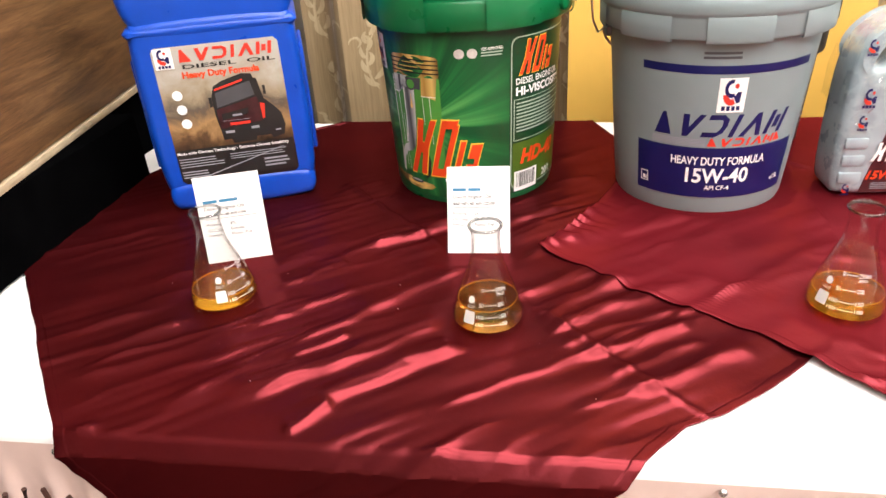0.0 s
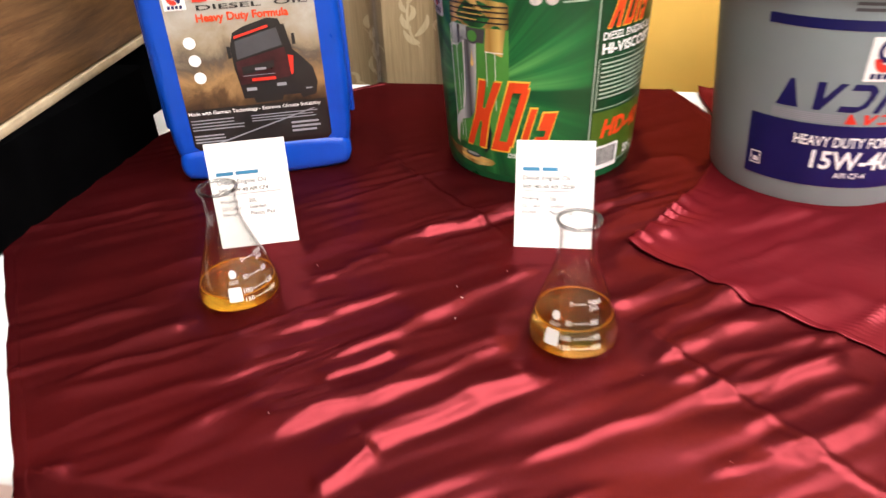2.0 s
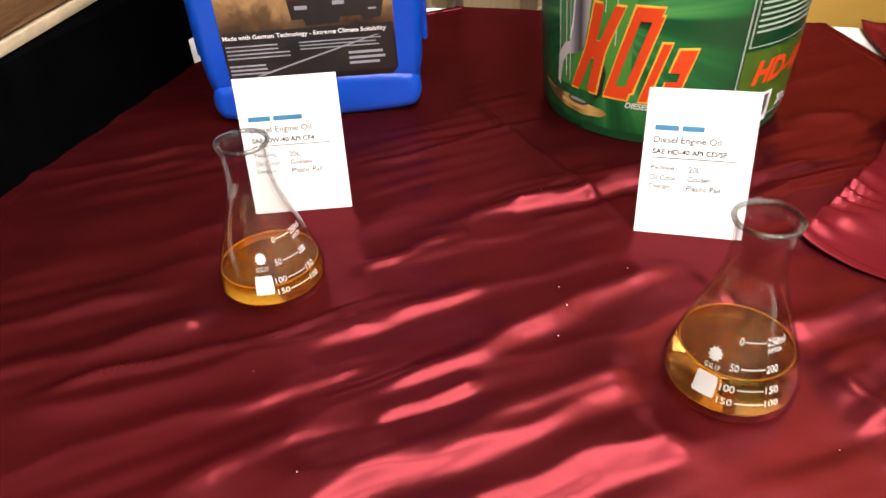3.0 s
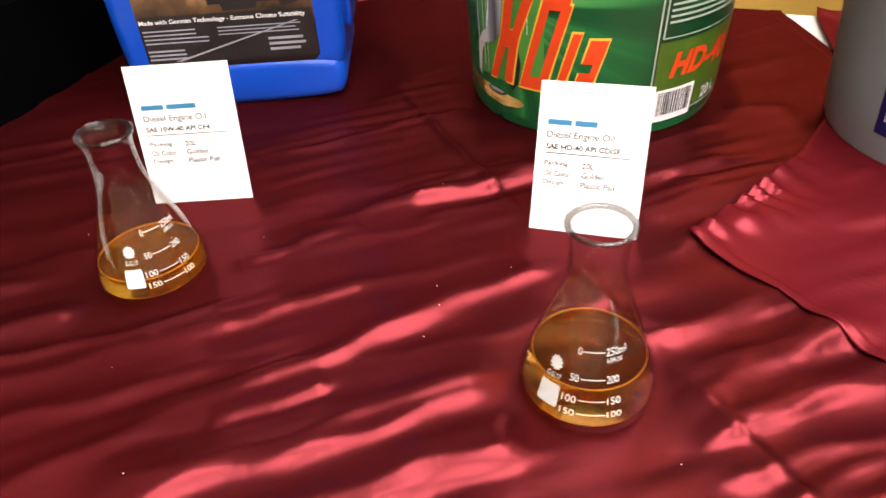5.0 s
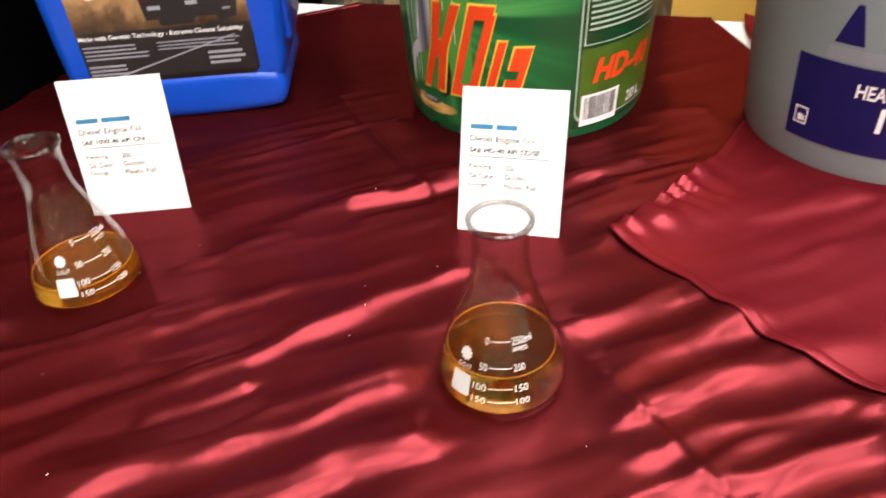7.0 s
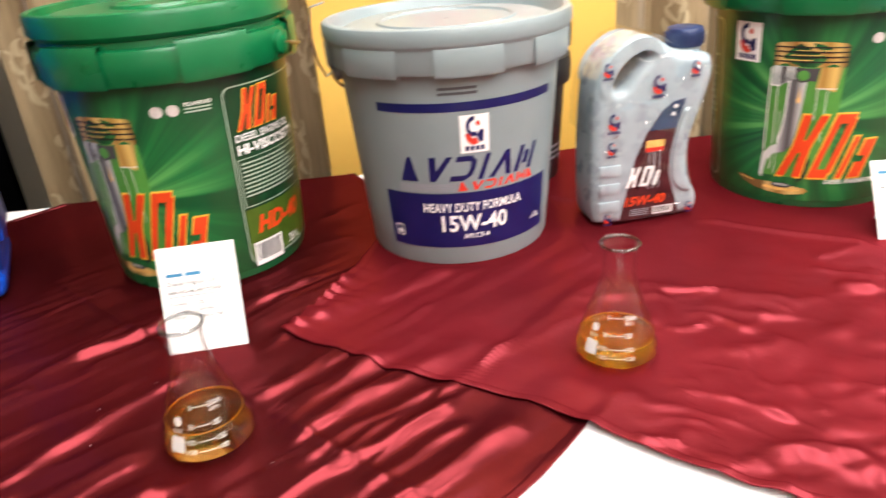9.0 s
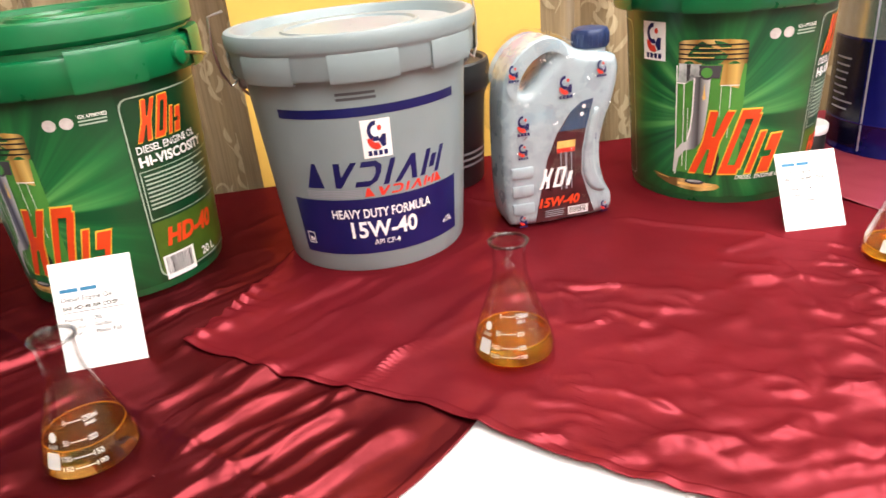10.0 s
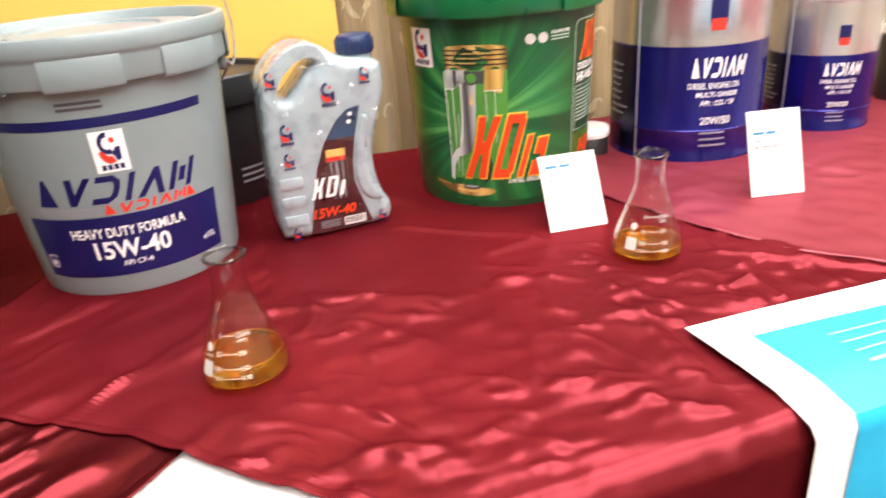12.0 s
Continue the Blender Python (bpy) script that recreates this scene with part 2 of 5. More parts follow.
M_GOLDBAND = shaded_print("gold_band_print", [(0.0, (0.16, 0.09, 0.03)), (0.1, (0.62, 0.42, 0.16)), (0.28, (0.26, 0.14, 0.03)), (0.5, (0.72, 0.50, 0.18)), (0.72, (0.36, 0.2, 0.04)), (0.86, (0.68, 0.46, 0.14)), (1.0, (0.10, 0.05, 0.012))], -25.0, 11.2)
M_STEELBAND = shaded_print("steel_band_print", [(0.0, (0.55, 0.57, 0.57)), (0.25, (0.20, 0.21, 0.22)), (0.5, (0.05, 0.05, 0.055)), (0.7, (0.30, 0.31, 0.32)), (1.0, (0.62, 0.64, 0.64))], -19.0, -6.5)
M_STEELPRINT = mat("steel_print", (0.36, 0.39, 0.39), 0.3, metal=0.0, vary=0.45, scale=50, relief=0.05)
M_SILVER = mat("silver_plastic", (0.31, 0.38, 0.42), 0.28, metal=0.0, vary=0.12, scale=30, fine=75.0, relief=0.35, coat=0.5)
M_CAPBLUE = mat("blue_cap", (0.010, 0.024, 0.085), 0.35, vary=0.1)
M_MAROON = mat("maroon_print", (0.045, 0.012, 0.014), 0.3, vary=0.6, scale=30, relief=0.05)
M_TEAL = mat("deep_blue_print", (0.012, 0.045, 0.11), 0.3, vary=0.4, scale=30, relief=0.05)
M_TINBLUE = mat("blue_lacquer", (0.012, 0.010, 0.17), 0.18, metal=0.6, vary=0.2, scale=12, relief=0.03, coat=0.3)
M_TINDARK = mat("dark_blue_lacquer", (0.003, 0.003, 0.018), 0.25, vary=0.2, scale=12, relief=0.03, spec=0.3)
M_TINSILVER = mat("tin", (0.62, 0.62, 0.62), 0.24, metal=0.85, vary=0.1, scale=12, relief=0.05)
M_WIRE = mat("steel_wire", (0.55, 0.54, 0.52), 0.3, metal=1.0)
M_PAPER = mat("card_paper", (0.74, 0.74, 0.735), 0.8, vary=0.02, relief=0.1)
M_CYAN = mat("cyan_print", (0.015, 0.40, 0.68), 0.4, vary=0.18, scale=6, relief=0.05)
M_PALECYAN = mat("pale_cyan_print", (0.22, 0.62, 0.82), 0.4, vary=0.1, relief=0.05)
M_GLASS = glass_mat("clear_glass", (0.985, 0.99, 0.987), 0.022, 0.95)
M_RIM = glass_mat("glass_rim", (0.66, 0.66, 0.66), 0.03, 0.6)
M_OIL = oil_mat("amber_oil", (0.96, 0.55, 0.06), (0.80, 0.33, 0.006), 0.06)
M_OILDARK = oil_mat("brown_oil", (0.74, 0.40, 0.10), (0.42, 0.16, 0.02), 0.05)
# brighter gold than the oil: a glint put into the edge's colour
M_OILGLINT = oil_mat("oil_edge_glint", (0.95, 0.55, 0.08), (0.85, 0.42, 0.04), 0.35)
M_GLASSINK = mat("white_enamel", (0.55, 0.55, 0.54), 0.6, vary=0.02, relief=0)
M_CARPET = mat("carpet", (0.10, 0.045, 0.035), 0.95, vary=0.3, scale=8, relief=0.6)
M_WALL = mat("wall_paint", (0.66, 0.58, 0.46), 0.75, vary=0.04, scale=3, relief=0.15)
M_CEIL = mat("ceiling_paint", (0.82, 0.81, 0.79), 0.85, vary=0.02, scale=3)
M_LAMP = glow_mat("lit_diffuser", (1.0, 0.96, 0.9), 5.0)
M_FILM = glass_mat("clear_film", (0.985, 0.985, 0.985), 0.055, 0.55)


# ---- tools for building ----
def thing(name, label, category, m=None, group="", kind=""):
    ob = tagged(new(name), label, category, group, kind)
    ob.matrix_basis = m or Matrix()
    return ob


def part(name, bm, material, parent=None, label="", smooth=True, m=None):
    """Links a bmesh as one mesh object under a thing or a part."""
    me = bpy.data.meshes.new(name)
    bmesh.ops.recalc_face_normals(bm, faces=bm.faces)
    bm.to_mesh(me)
    bm.free()
    me.materials.append(material)
    me.polygons.foreach_set("use_smooth", [smooth] * len(me.polygons))
    if smooth:
        me.set_sharp_from_angle(angle=radians(38))
    ob = new(name, me)
    ob.parent = parent
    if m:
        ob.matrix_basis = m
    return tagged(ob, label)


def box(x0, x1, y0, y1, z0, z1, bev=0.0, seg=2):
    bm = bmesh.new()
    bmesh.ops.create_cube(bm, size=1)
    for v in bm.verts:
        v.co = Vector(((x0 + x1) / 2 + v.co.x * (x1 - x0), (y0 + y1) / 2 + v.co.y * (y1 - y0), (z0 + z1) / 2 + v.co.z * (z1 - z0)))
    if bev:
        bmesh.ops.bevel(bm, geom=bm.edges, offset=bev, segments=seg, affect="EDGES", profile=0.5)
    return bm


def prism(pts, z0, z1):
    """An upright block over a flat outline."""
    bm = bmesh.new()
    lo, hi = [bm.verts.new((x, y, z0)) for x, y in pts], [bm.verts.new((x, y, z1)) for x, y in pts]
    bm.faces.new(lo[::-1])
    bm.faces.new(hi)
    for k in range(len(pts)):
        bm.faces.new((lo[k], lo[(k + 1) % len(pts)], hi[(k + 1) % len(pts)], hi[k]))
    return bm


def lathe(profile, n=64, cap0=False, cap1=False, uv=False, a0=0.0, a1=360.0):
    """Turns (r, z) points round z; phi 0 faces -y and grows to the right of who looks at it."""
    bm = bmesh.new()
    lay = bm.loops.layers.uv.new("UVMap") if uv else None
    full = a1 - a0 >= 359.9
    cols = n if full else n + 1
    rings = []
    for r, z in profile:
        rings.append([bm.verts.new((r * math.sin(radians(a0 + (a1 - a0) * k / n)), -r * math.cos(radians(a0 + (a1 - a0) * k / n)), z)) for k in range(cols)])
    for i in range(len(profile) - 1):
        for k in range(n):
            f = bm.faces.new((rings[i][k], rings[i][(k + 1) % cols], rings[i + 1][(k + 1) % cols], rings[i + 1][k]))
            if lay:
                for lp, (kk, ii) in zip(f.loops, ((k, i), (k + 1, i), (k + 1, i + 1), (k, i + 1))):
                    lp[lay].uv = (radians(a0 + (a1 - a0) * kk / n) * 0.135, profile[ii][1])
    if cap0:
        bm.faces.new(rings[0][::-1])
    if cap1:
        bm.faces.new(rings[-1])
    return bm


def tube(points, r, closed=False, n=8):
    """A round wire along points."""
    bm = bmesh.new()
    pts = [Vector(p) for p in points]
    rings = []
    for i, p in enumerate(pts):
        a = pts[i - 1] if i or closed else pts[0]
        b = pts[(i + 1) % len(pts)] if i < len(pts) - 1 or closed else pts[-1]
        q = (b - a).normalized().to_track_quat("Z", "Y")
        rings.append([bm.verts.new(p + q @ Vector((r * math.cos(2 * math.pi * k / n), r * math.sin(2 * math.pi * k / n), 0))) for k in range(n)])
    for i in range(len(rings) if closed else len(rings) - 1):
        for k in range(n):
            bm.faces.new((rings[i][k], rings[i][(k + 1) % n], rings[(i + 1) % len(rings)][(k + 1) % n], rings[(i + 1) % len(rings)][k]))
    if not closed:
        bm.faces.new(rings[0][::-1])
        bm.faces.new(rings[-1])
    return bm


def from_curve(cu):
    ob = new("draft", cu)
    me = bpy.data.meshes.new_from_object(ob.evaluated_get(bpy.context.evaluated_depsgraph_get()))
    bpy.data.objects.remove(ob)
    bpy.data.curves.remove(cu)
    bm = bmesh.new()
    bm.from_mesh(me)
    bpy.data.meshes.remove(me)
    return bm


def slab(outlines, depth, bev, res=3, smooth_pts=True):
    """A plate with rounded edges from closed outlines in (x, z), the inner ones being holes; its middle plane lies at y = 0."""
    cu = bpy.data.curves.new("draft", "CURVE")
    cu.dimensions, cu.fill_mode = "2D", "BOTH"
    cu.extrude, cu.bevel_depth, cu.bevel_resolution, cu.offset = depth / 2 - bev, bev, res, -bev
    for line in outlines:
        pts = line
        if smooth_pts:
            for _ in range(2):
                pts = [q for a, b in zip(pts, pts[1:] + pts[:1]) for q in ((0.75 * a[0] + 0.25 * b[0], 0.75 * a[1] + 0.25 * b[1]), (0.25 * a[0] + 0.75 * b[0], 0.25 * a[1] + 0.75 * b[1]))]
        sp = cu.splines.new("POLY")
        sp.points.add(len(pts) - 1)
        for q, (x, z) in zip(sp.points, pts):
            q.co = (x, z, 0, 1)
        sp.use_cyclic_u = True
    bm = from_curve(cu)
    bmesh.ops.remove_doubles(bm, verts=bm.verts, dist=0.00005)
    bmesh.ops.transform(bm, matrix=pose(0, 0, 0, 90), verts=bm.verts)
    return bm


def lettering(text, u0, u1, v0, v1, slant=0.0, bold=0.014):
    """Flat letters that fill the given box, in (x, y)."""
    cu = bpy.data.curves.new("draft", "FONT")
    cu.body, cu.shear, cu.resolution_u, cu.offset = text, slant, 3, bold
    bm = from_curve(cu)
    xs, ys = [v.co.x for v in bm.verts], [v.co.y for v in bm.verts]
    for v in bm.verts:
        v.co = Vector((u0 + (v.co.x - min(xs)) / (max(xs) - min(xs)) * (u1 - u0), v0 + (v.co.y - min(ys)) / (max(ys) - min(ys)) * (v1 - v0), 0))
    return bm


def patch(u0, u1, v0, v1, nu=1, nv=1, lean=0.0):
    """A flat sheet in (x, y), cut into nu by nv, with its top shifted by lean."""
    bm = bmesh.new()
    lay = bm.loops.layers.uv.new("UVMap")
    g = [[bm.verts.new((u0 + (u1 - u0) * i / nu + lean * j / nv, v0 + (v1 - v0) * j / nv, 0)) for i in range(nu + 1)] for j in range(nv + 1)]
    for j in range(nv):
        for i in range(nu):
            f = bm.faces.new((g[j][i], g[j][i + 1], g[j + 1][i + 1], g[j + 1][i]))
            for lp in f.loops:
                lp[lay].uv = lp.vert.co.xy
    return bm


def shape(pts, cuts=2):
    """A flat filled outline in (x, y), cut finely enough to bend."""
    bm = bmesh.new()
    lay = bm.loops.layers.uv.new("UVMap")
    f = bm.faces.new([bm.verts.new((x, y, 0)) for x, y in pts])
    f.normal_update()
    bmesh.ops.triangulate(bm, faces=[f])
    if cuts:
        bmesh.ops.subdivide_edges(bm, edges=bm.edges[:], cuts=cuts)
    for f in bm.faces:
        for lp in f.loops:
            lp[lay].uv = lp.vert.co.xy
    return bm


def disc(u, v, r, n=20):
    return shape([(u + r * math.cos(2 * math.pi * k / n), v + r * math.sin(2 * math.pi * k / n)) for k in range(n)], 0)


def join(*bms):
    out = bms[0]
    for b in bms[1:]:
        me = bpy.data.meshes.new("draft")
        b.to_mesh(me)
        b.free()
        out.from_mesh(me)
        bpy.data.meshes.remove(me)
    return out


def onto_cone(bm, r0, r1, h, off):
    """Bends a flat print, x as degrees of phi and y as height, onto a cone's outside."""
    for v in bm.verts:
        r = r0 + (r1 - r0) * v.co.y / h + off
        a = radians(v.co.x)
        v.co = Vector((r * math.sin(a), -r * math.cos(a), v.co.y))
    return bm


def onto_face(bm, y):
    """Stands a flat print up in the plane y, facing -y."""
    for v in bm.verts:
        v.co = Vector((v.co.x, y, v.co.y))
    return bm


def bars(u0, u1, v0, v1, rows, fill=0.45, ragged=0.25, seed=1, nu=3):
    """Rows of plain bars that stand for writing too small to read."""
    rnd = random.Random(seed)
    out = []
    step = (v1 - v0) / rows
    for k in range(rows):
        top = v1 - k * step
        out.append(patch(u0, u1 - (u1 - u0) * ragged * rnd.random(), top - step * fill, top, nu, 1))
    return join(*out)


def lean_front(bm):
    """The front edge runs slightly inwards to the right; all that lies on it follows."""
    for v in bm.verts:
        v.co.y += 0.027 * (v.co.x + 0.37) * max(0.0, min(1.0, (0.63 - v.co.y) / 0.1))
    return bm


# ---- the room ----
ROOM = (-3.2, 4.2, -3.4, 2.45)
x0, x1, y0, y1 = ROOM
tagged(part("floor", box(x0, x1, y0, y1, -0.1, 0), M_CARPET), "dark red-brown carpeted floor under the table", "floor", kind="structure")
tagged(part("ceiling", box(x0, x1, y0, y1, CEIL, CEIL + 0.1), M_CEIL), "plain white painted ceiling over the hall", "ceiling", kind="structure")
for nm, b in (("wall_north", (x0, x1, y1, y1 + 0.15)), ("wall_south", (x0, x1, y0 - 0.15, y0)), ("wall_west", (x0 - 0.15, x0, y0, y1)), ("wall_east", (x1, x1 + 0.15, y0, y1))):
    tagged(part(nm, box(*b, 0, CEIL), M_WALL), "plain beige painted wall of the hall", "wall", kind="structure")

panel = thing("ceiling_light", "square white ceiling light panel, lit", "lamp", pose(LAMPS[0][0], LAMPS[0][1], CEIL - 0.002), "ceiling lights")
fr = join(box(-0.64, 0.64, -0.64, -0.605, -0.025, 0, 0.003), box(-0.64, 0.64, 0.605, 0.64, -0.025, 0, 0.003), box(-0.64, -0.605, -0.605, 0.605, -0.025, 0, 0.003), box(0.605, 0.64, -0.605, 0.605, -0.025, 0, 0.003))
part("frame", fr, M_CEIL, panel)
part("diffuser", box(-0.603, 0.603, -0.603, 0.603, -0.018, -0.002), M_LAMP, panel)
for lx, ly in LAMPS[1:]:
    copy_thing(panel, pose(lx, ly, CEIL - 0.002))


def curtain(xa, xb, y, seed):
    """A hanging sheet in soft folds and the scrolled leaves woven into it."""
    rnd = random.Random(seed)
    ph = [rnd.uniform(0, 6.3) for _ in range(4)]
    def at(x, z, off=0.0):
        w = 0.030 * math.sin(x * 39 + ph[0] + 0.5 * math.sin(x * 6 + ph[1])) + 0.011 * math.sin(x * 83 + ph[2] + z * 0.7) + 0.01 * math.sin(x * 17 + z * 1.3 + ph[3])
        return (x + 0.01 * math.sin(z * 2 + ph[1]), y + w - off, z)
    bm = bmesh.new()
    n, rows = int((xb - xa) / 0.012), 24
    cols = [[bm.verts.new(at(xa + (xb - xa) * i / n, 0.03 + 2.45 * j / rows)) for j in range(rows + 1)] for i in range(n + 1)]
    for i in range(n):
        for j in range(rows):
            bm.faces.new((cols[i][j], cols[i + 1][j], cols[i + 1][j + 1], cols[i][j + 1]))
    lv = bmesh.new()
    def blade(x, z, ang, length, wide, bend):
        """A leaf that tapers to both ends and curls as it grows."""
        last = None
        for k in range(9):
            t = k / 8
            hw = wide * math.sin(math.pi * min(1, 0.06 + 0.92 * t ** 0.8)) ** 0.8
            sx, sz = -math.sin(ang), math.cos(ang)
            pts = [(x + sx * hw, z + sz * hw), (x - sx * hw, z - sz * hw)]
            if any(not xa < q[0] < xb for q in pts):
                return
            row = [lv.verts.new(at(q[0], q[1], 0.0016)) for q in pts]
            if last:
                lv.faces.new((last[0], last[1], row[1], row[0]))
            last = row
            x, z = x + math.cos(ang) * length / 8, z + math.sin(ang) * length / 8
            ang += bend / 8
    for col in range(int((xb - xa) / 0.13) + 1):
        for row in range(5):
            cx, cz = xa + 0.05 + 0.13 * col, 0.68 + 0.24 * row + (0.12 if col % 2 else 0.0)
            f = 1 if (col + row) % 2 else -1
            blade(cx, cz - 0.08, math.pi / 2 + 0.5 * f, 0.17, 0.0028, -1.3 * f)
            for k in range(9):
                t = k / 8
                g = 1 if k % 2 else -1
                bx, bz = cx - f * 0.022 * math.sin(t * 3.0), cz - 0.07 + 0.145 * t
                blade(bx, bz, math.pi / 2 - g * (1.15 - 0.45 * t), rnd.uniform(0.034, 0.055) * (1.15 - 0.4 * t), rnd.uniform(0.0042, 0.0075), g * rnd.uniform(0.9, 2.3))
            blade(cx + f * 0.035, cz - 0.05, 0.7 * f + math.pi / 2, 0.06, 0.004, -4.2 * f)
            blade(cx - f * 0.04, cz + 0.03, math.pi / 2 - 0.9 * f, 0.055, 0.0035, 4.4 * f)
    return bm, lv


for k, (xa, xb, yy) in enumerate(((-0.53, 0.14, 1.78), (0.05, 0.93, 1.72), (0.94, 2.2, 1.70), (2.21, 3.6, 1.72))):
    cloth_bm, leaf_bm = curtain(xa, xb, yy, k + 3)
    ob = part("curtain", cloth_bm, M_CURTAIN)
    tagged(ob, "long gold-beige damask curtain with pale scrolled leaves", "curtain", "curtains along the wall")
    part("leaf_pattern", leaf_bm, M_LEAF, ob, "pale woven scrolled leaves")
rail = thing("curtain_rail", "plain white curtain rail above the damask curtains", "curtain rail")
part("rail", box(-0.75, 3.65, 1.69, 1.75, 2.475, 2.505, 0.004), M_CEIL, rail)
part("bracket", box(-0.5, -0.46, 1.75, 2.45, 2.475, 2.5, 0.003), M_CEIL, rail)
part("bracket", box(3.2, 3.24, 1.75, 2.45, 2.475, 2.5, 0.003), M_CEIL, rail)

# a yellow display banner behind the table
ban = thing("banner_stand", "yellow display banner with red lettering blocks", "banner", pose(0.398, 1.56, 0))
part("sheet", box(-0.285, 0.285, -0.002, 0.002, 0.07, 1.95), M_BANNER, ban)
part("base", box(-0.3, 0.3, -0.06, 0.06, 0.0, 0.07, 0.012), M_TINSILVER, ban)
part("top_rail", box(-0.29, 0.29, -0.008, 0.008, 1.95, 1.975, 0.004), M_TINSILVER, ban)
part("pole", tube([(0, 0.03, 0.06), (0, 0.03, 1.96)], 0.008), M_TINSILVER, ban)
part("print_block", onto_face(patch(-0.10, 0.02, 1.085, 1.2), -0.004), M_RED, ban, "red printed block")
part("print_block", onto_face(patch(0.05, 0.2, 1.085, 1.2), -0.004), M_RED, ban, "red printed block")

# the wooden cabinet beside the table
cab = thing("cabinet", "brown wood-panelled cabinet on a black recessed body", "cabinet", pose(-0.655, 0.776, 0, 0, 0, 9.3))
part("body", box(-0.62, 0.012, -0.55, 1.62, 0.0, 0.879, 0.004), M_BLACK, cab, "matt black body")
# added black block: stands in for the deep shade on the cloth here
part("side_shade", prism([(0.013, -0.3), (0.03, -0.02), (0.085, 0.36), (0.075, 0.375), (0.013, 0.38)], TOP + 0.004, 0.866), M_BLACK, cab, "black block in place of deep shade beside the body")
part("wood_panel", box(-0.66, 0.035, -0.6, 1.36, 0.882, 1.75, 0.004), M_WOOD, cab, "brown wood-grain panel")
part("edge_strip", box(0.012, 0.038, -0.6, 1.36, 0.868, 0.880, 0.002), M_WOODEDGE, cab, "pale worn edge strip")
part("back_post", box(-0.1, 0.16, 1.16, 1.2, 0.0, 1.75, 0.003), M_BLACK, cab)

# ---- the table and its cloths ----
TL, TR = -0.70, 2.35
tab = thing("table", "long trestle table under white and wine-red cloths", "table")
part("tabletop", lean_front(box(TL, TR, FRONT + 0.006, BACK - 0.004, TOP - 0.032, TOP - 0.004, 0.003)), M_WOODEDGE, tab)
for lx in (TL + 0.08, TR - 0.08):
    for ly in (FRONT + 0.12, BACK - 0.1):
        part("leg", box(lx - 0.02, lx + 0.02, ly - 0.02, ly + 0.02, 0, TOP - 0.03, 0.003), M_DARKGREY, tab)


def white_cover():
    """The cover lies flat and turns down over the front edge with a soft bend."""
    bm = bmesh.new()
    prof = [(BACK, TOP - 0.05), (BACK, TOP - 0.006), (BACK - 0.006, TOP)]
    prof += [(BACK - 0.006 + (FRONT + 0.012 - BACK + 0.006) * k / 20, TOP) for k in range(1, 21)]
    prof += [(FRONT + 0.005, TOP - 0.002), (FRONT + 0.001, TOP - 0.007), (FRONT - 0.001, TOP - 0.014), (FRONT - 0.001, TOP - 0.024)]
    n = 150
    cols = []
    for i in range(n + 1):
        x = TL + (TR - TL) * i / n
        cols.append([bm.verts.new((x, y + 0.0015 * noise.noise((x * 9, y * 5, 3)), z + 0.0012 * noise.noise((x * 7, y * 6, z * 9)))) for y, z in prof])
    for i in range(n):
        for j in range(len(prof) - 1):
            bm.faces.new((cols[i][j], cols[i + 1][j], cols[i + 1][j + 1], cols[i][j + 1]))
    return bm


tagged(part("tablecloth", lean_front(white_cover()), M_WHITE), "plain white tablecloth drawn flat over the table", "tablecloth")

# pleated skirt pinned below the front edge
skirt = thing("table_skirt", "pale pink table skirt pinned in narrow pleats", "table skirt")
bm = bmesh.new()
cols = []
n = 900
rnd = random.Random(5)
for i in range(n + 1):
    x = TL + (TR - TL) * i / n
    w = (0.5 + 0.5 * math.sin(x * 150 + 1.6 * math.sin(x * 21))) ** 2
    col = []
    for k, z in enumerate((TOP - 0.016, TOP - 0.045, TOP - 0.075, TOP - 0.1, TOP - 0.2, 0.3, 0.02)):
        depth = (0.0, 0.05, 0.35, 1.0, 1.2, 1.3, 1.5)[k]
        col.append(bm.verts.new((x, FRONT - 0.004 - 0.012 * w * depth, z)))
    cols.append(col)
for i in range(n):
    for j in range(6):
        bm.faces.new((cols[i][j], cols[i + 1][j], cols[i + 1][j + 1], cols[i][j + 1]))
part("pleats", lean_front(bm), M_PINK, skirt)
# thin dark tubes in place of the shade in the gaps between pleats
for k in range(9):
    x = -0.52 + 0.031 * k + 0.006 * math.sin(k * 7.0)
    lo = TOP - 0.15 - 0.02 * math.sin(k * 3.1)
    pts = [(x + 0.006 * math.sin(s * 2.2 + k), FRONT - 0.019, TOP - 0.072 + 0.008 * math.sin(k * 5.0) - s * 0.03) for s in range(4)]
    part("shade_line", lean_front(tube(pts, 0.0028, n=6)), M_PLEATSHADE, skirt, "dark brown line standing in for shade between pleats")
for px in (-0.377, 0.262, 0.75):
    pin = join(lathe([(0.0002, 0.0045), (0.003, 0.004), (0.0042, 0.002), (0.003, 0.0), (0.0005, -0.001)], 12))
    bmesh.ops.transform(pin, matrix=pose(px, FRONT - 0.006, TOP - 0.022, 90), verts=pin.verts)
    part("pin", lean_front(pin), M_TINSILVER, skirt, "small round pin head")


def lerp_line(pts, y):
    """x on a polyline of (y, x), by y."""
    pts = sorted(pts)
    if y <= pts[0][0]:
        return pts[0][1]
    for (a, xa), (b, xb) in zip(pts, pts[1:]):
        if y <= b:
            return xa + (xb - xa) * (y - a) / (b - a)
    return pts[-1][1]


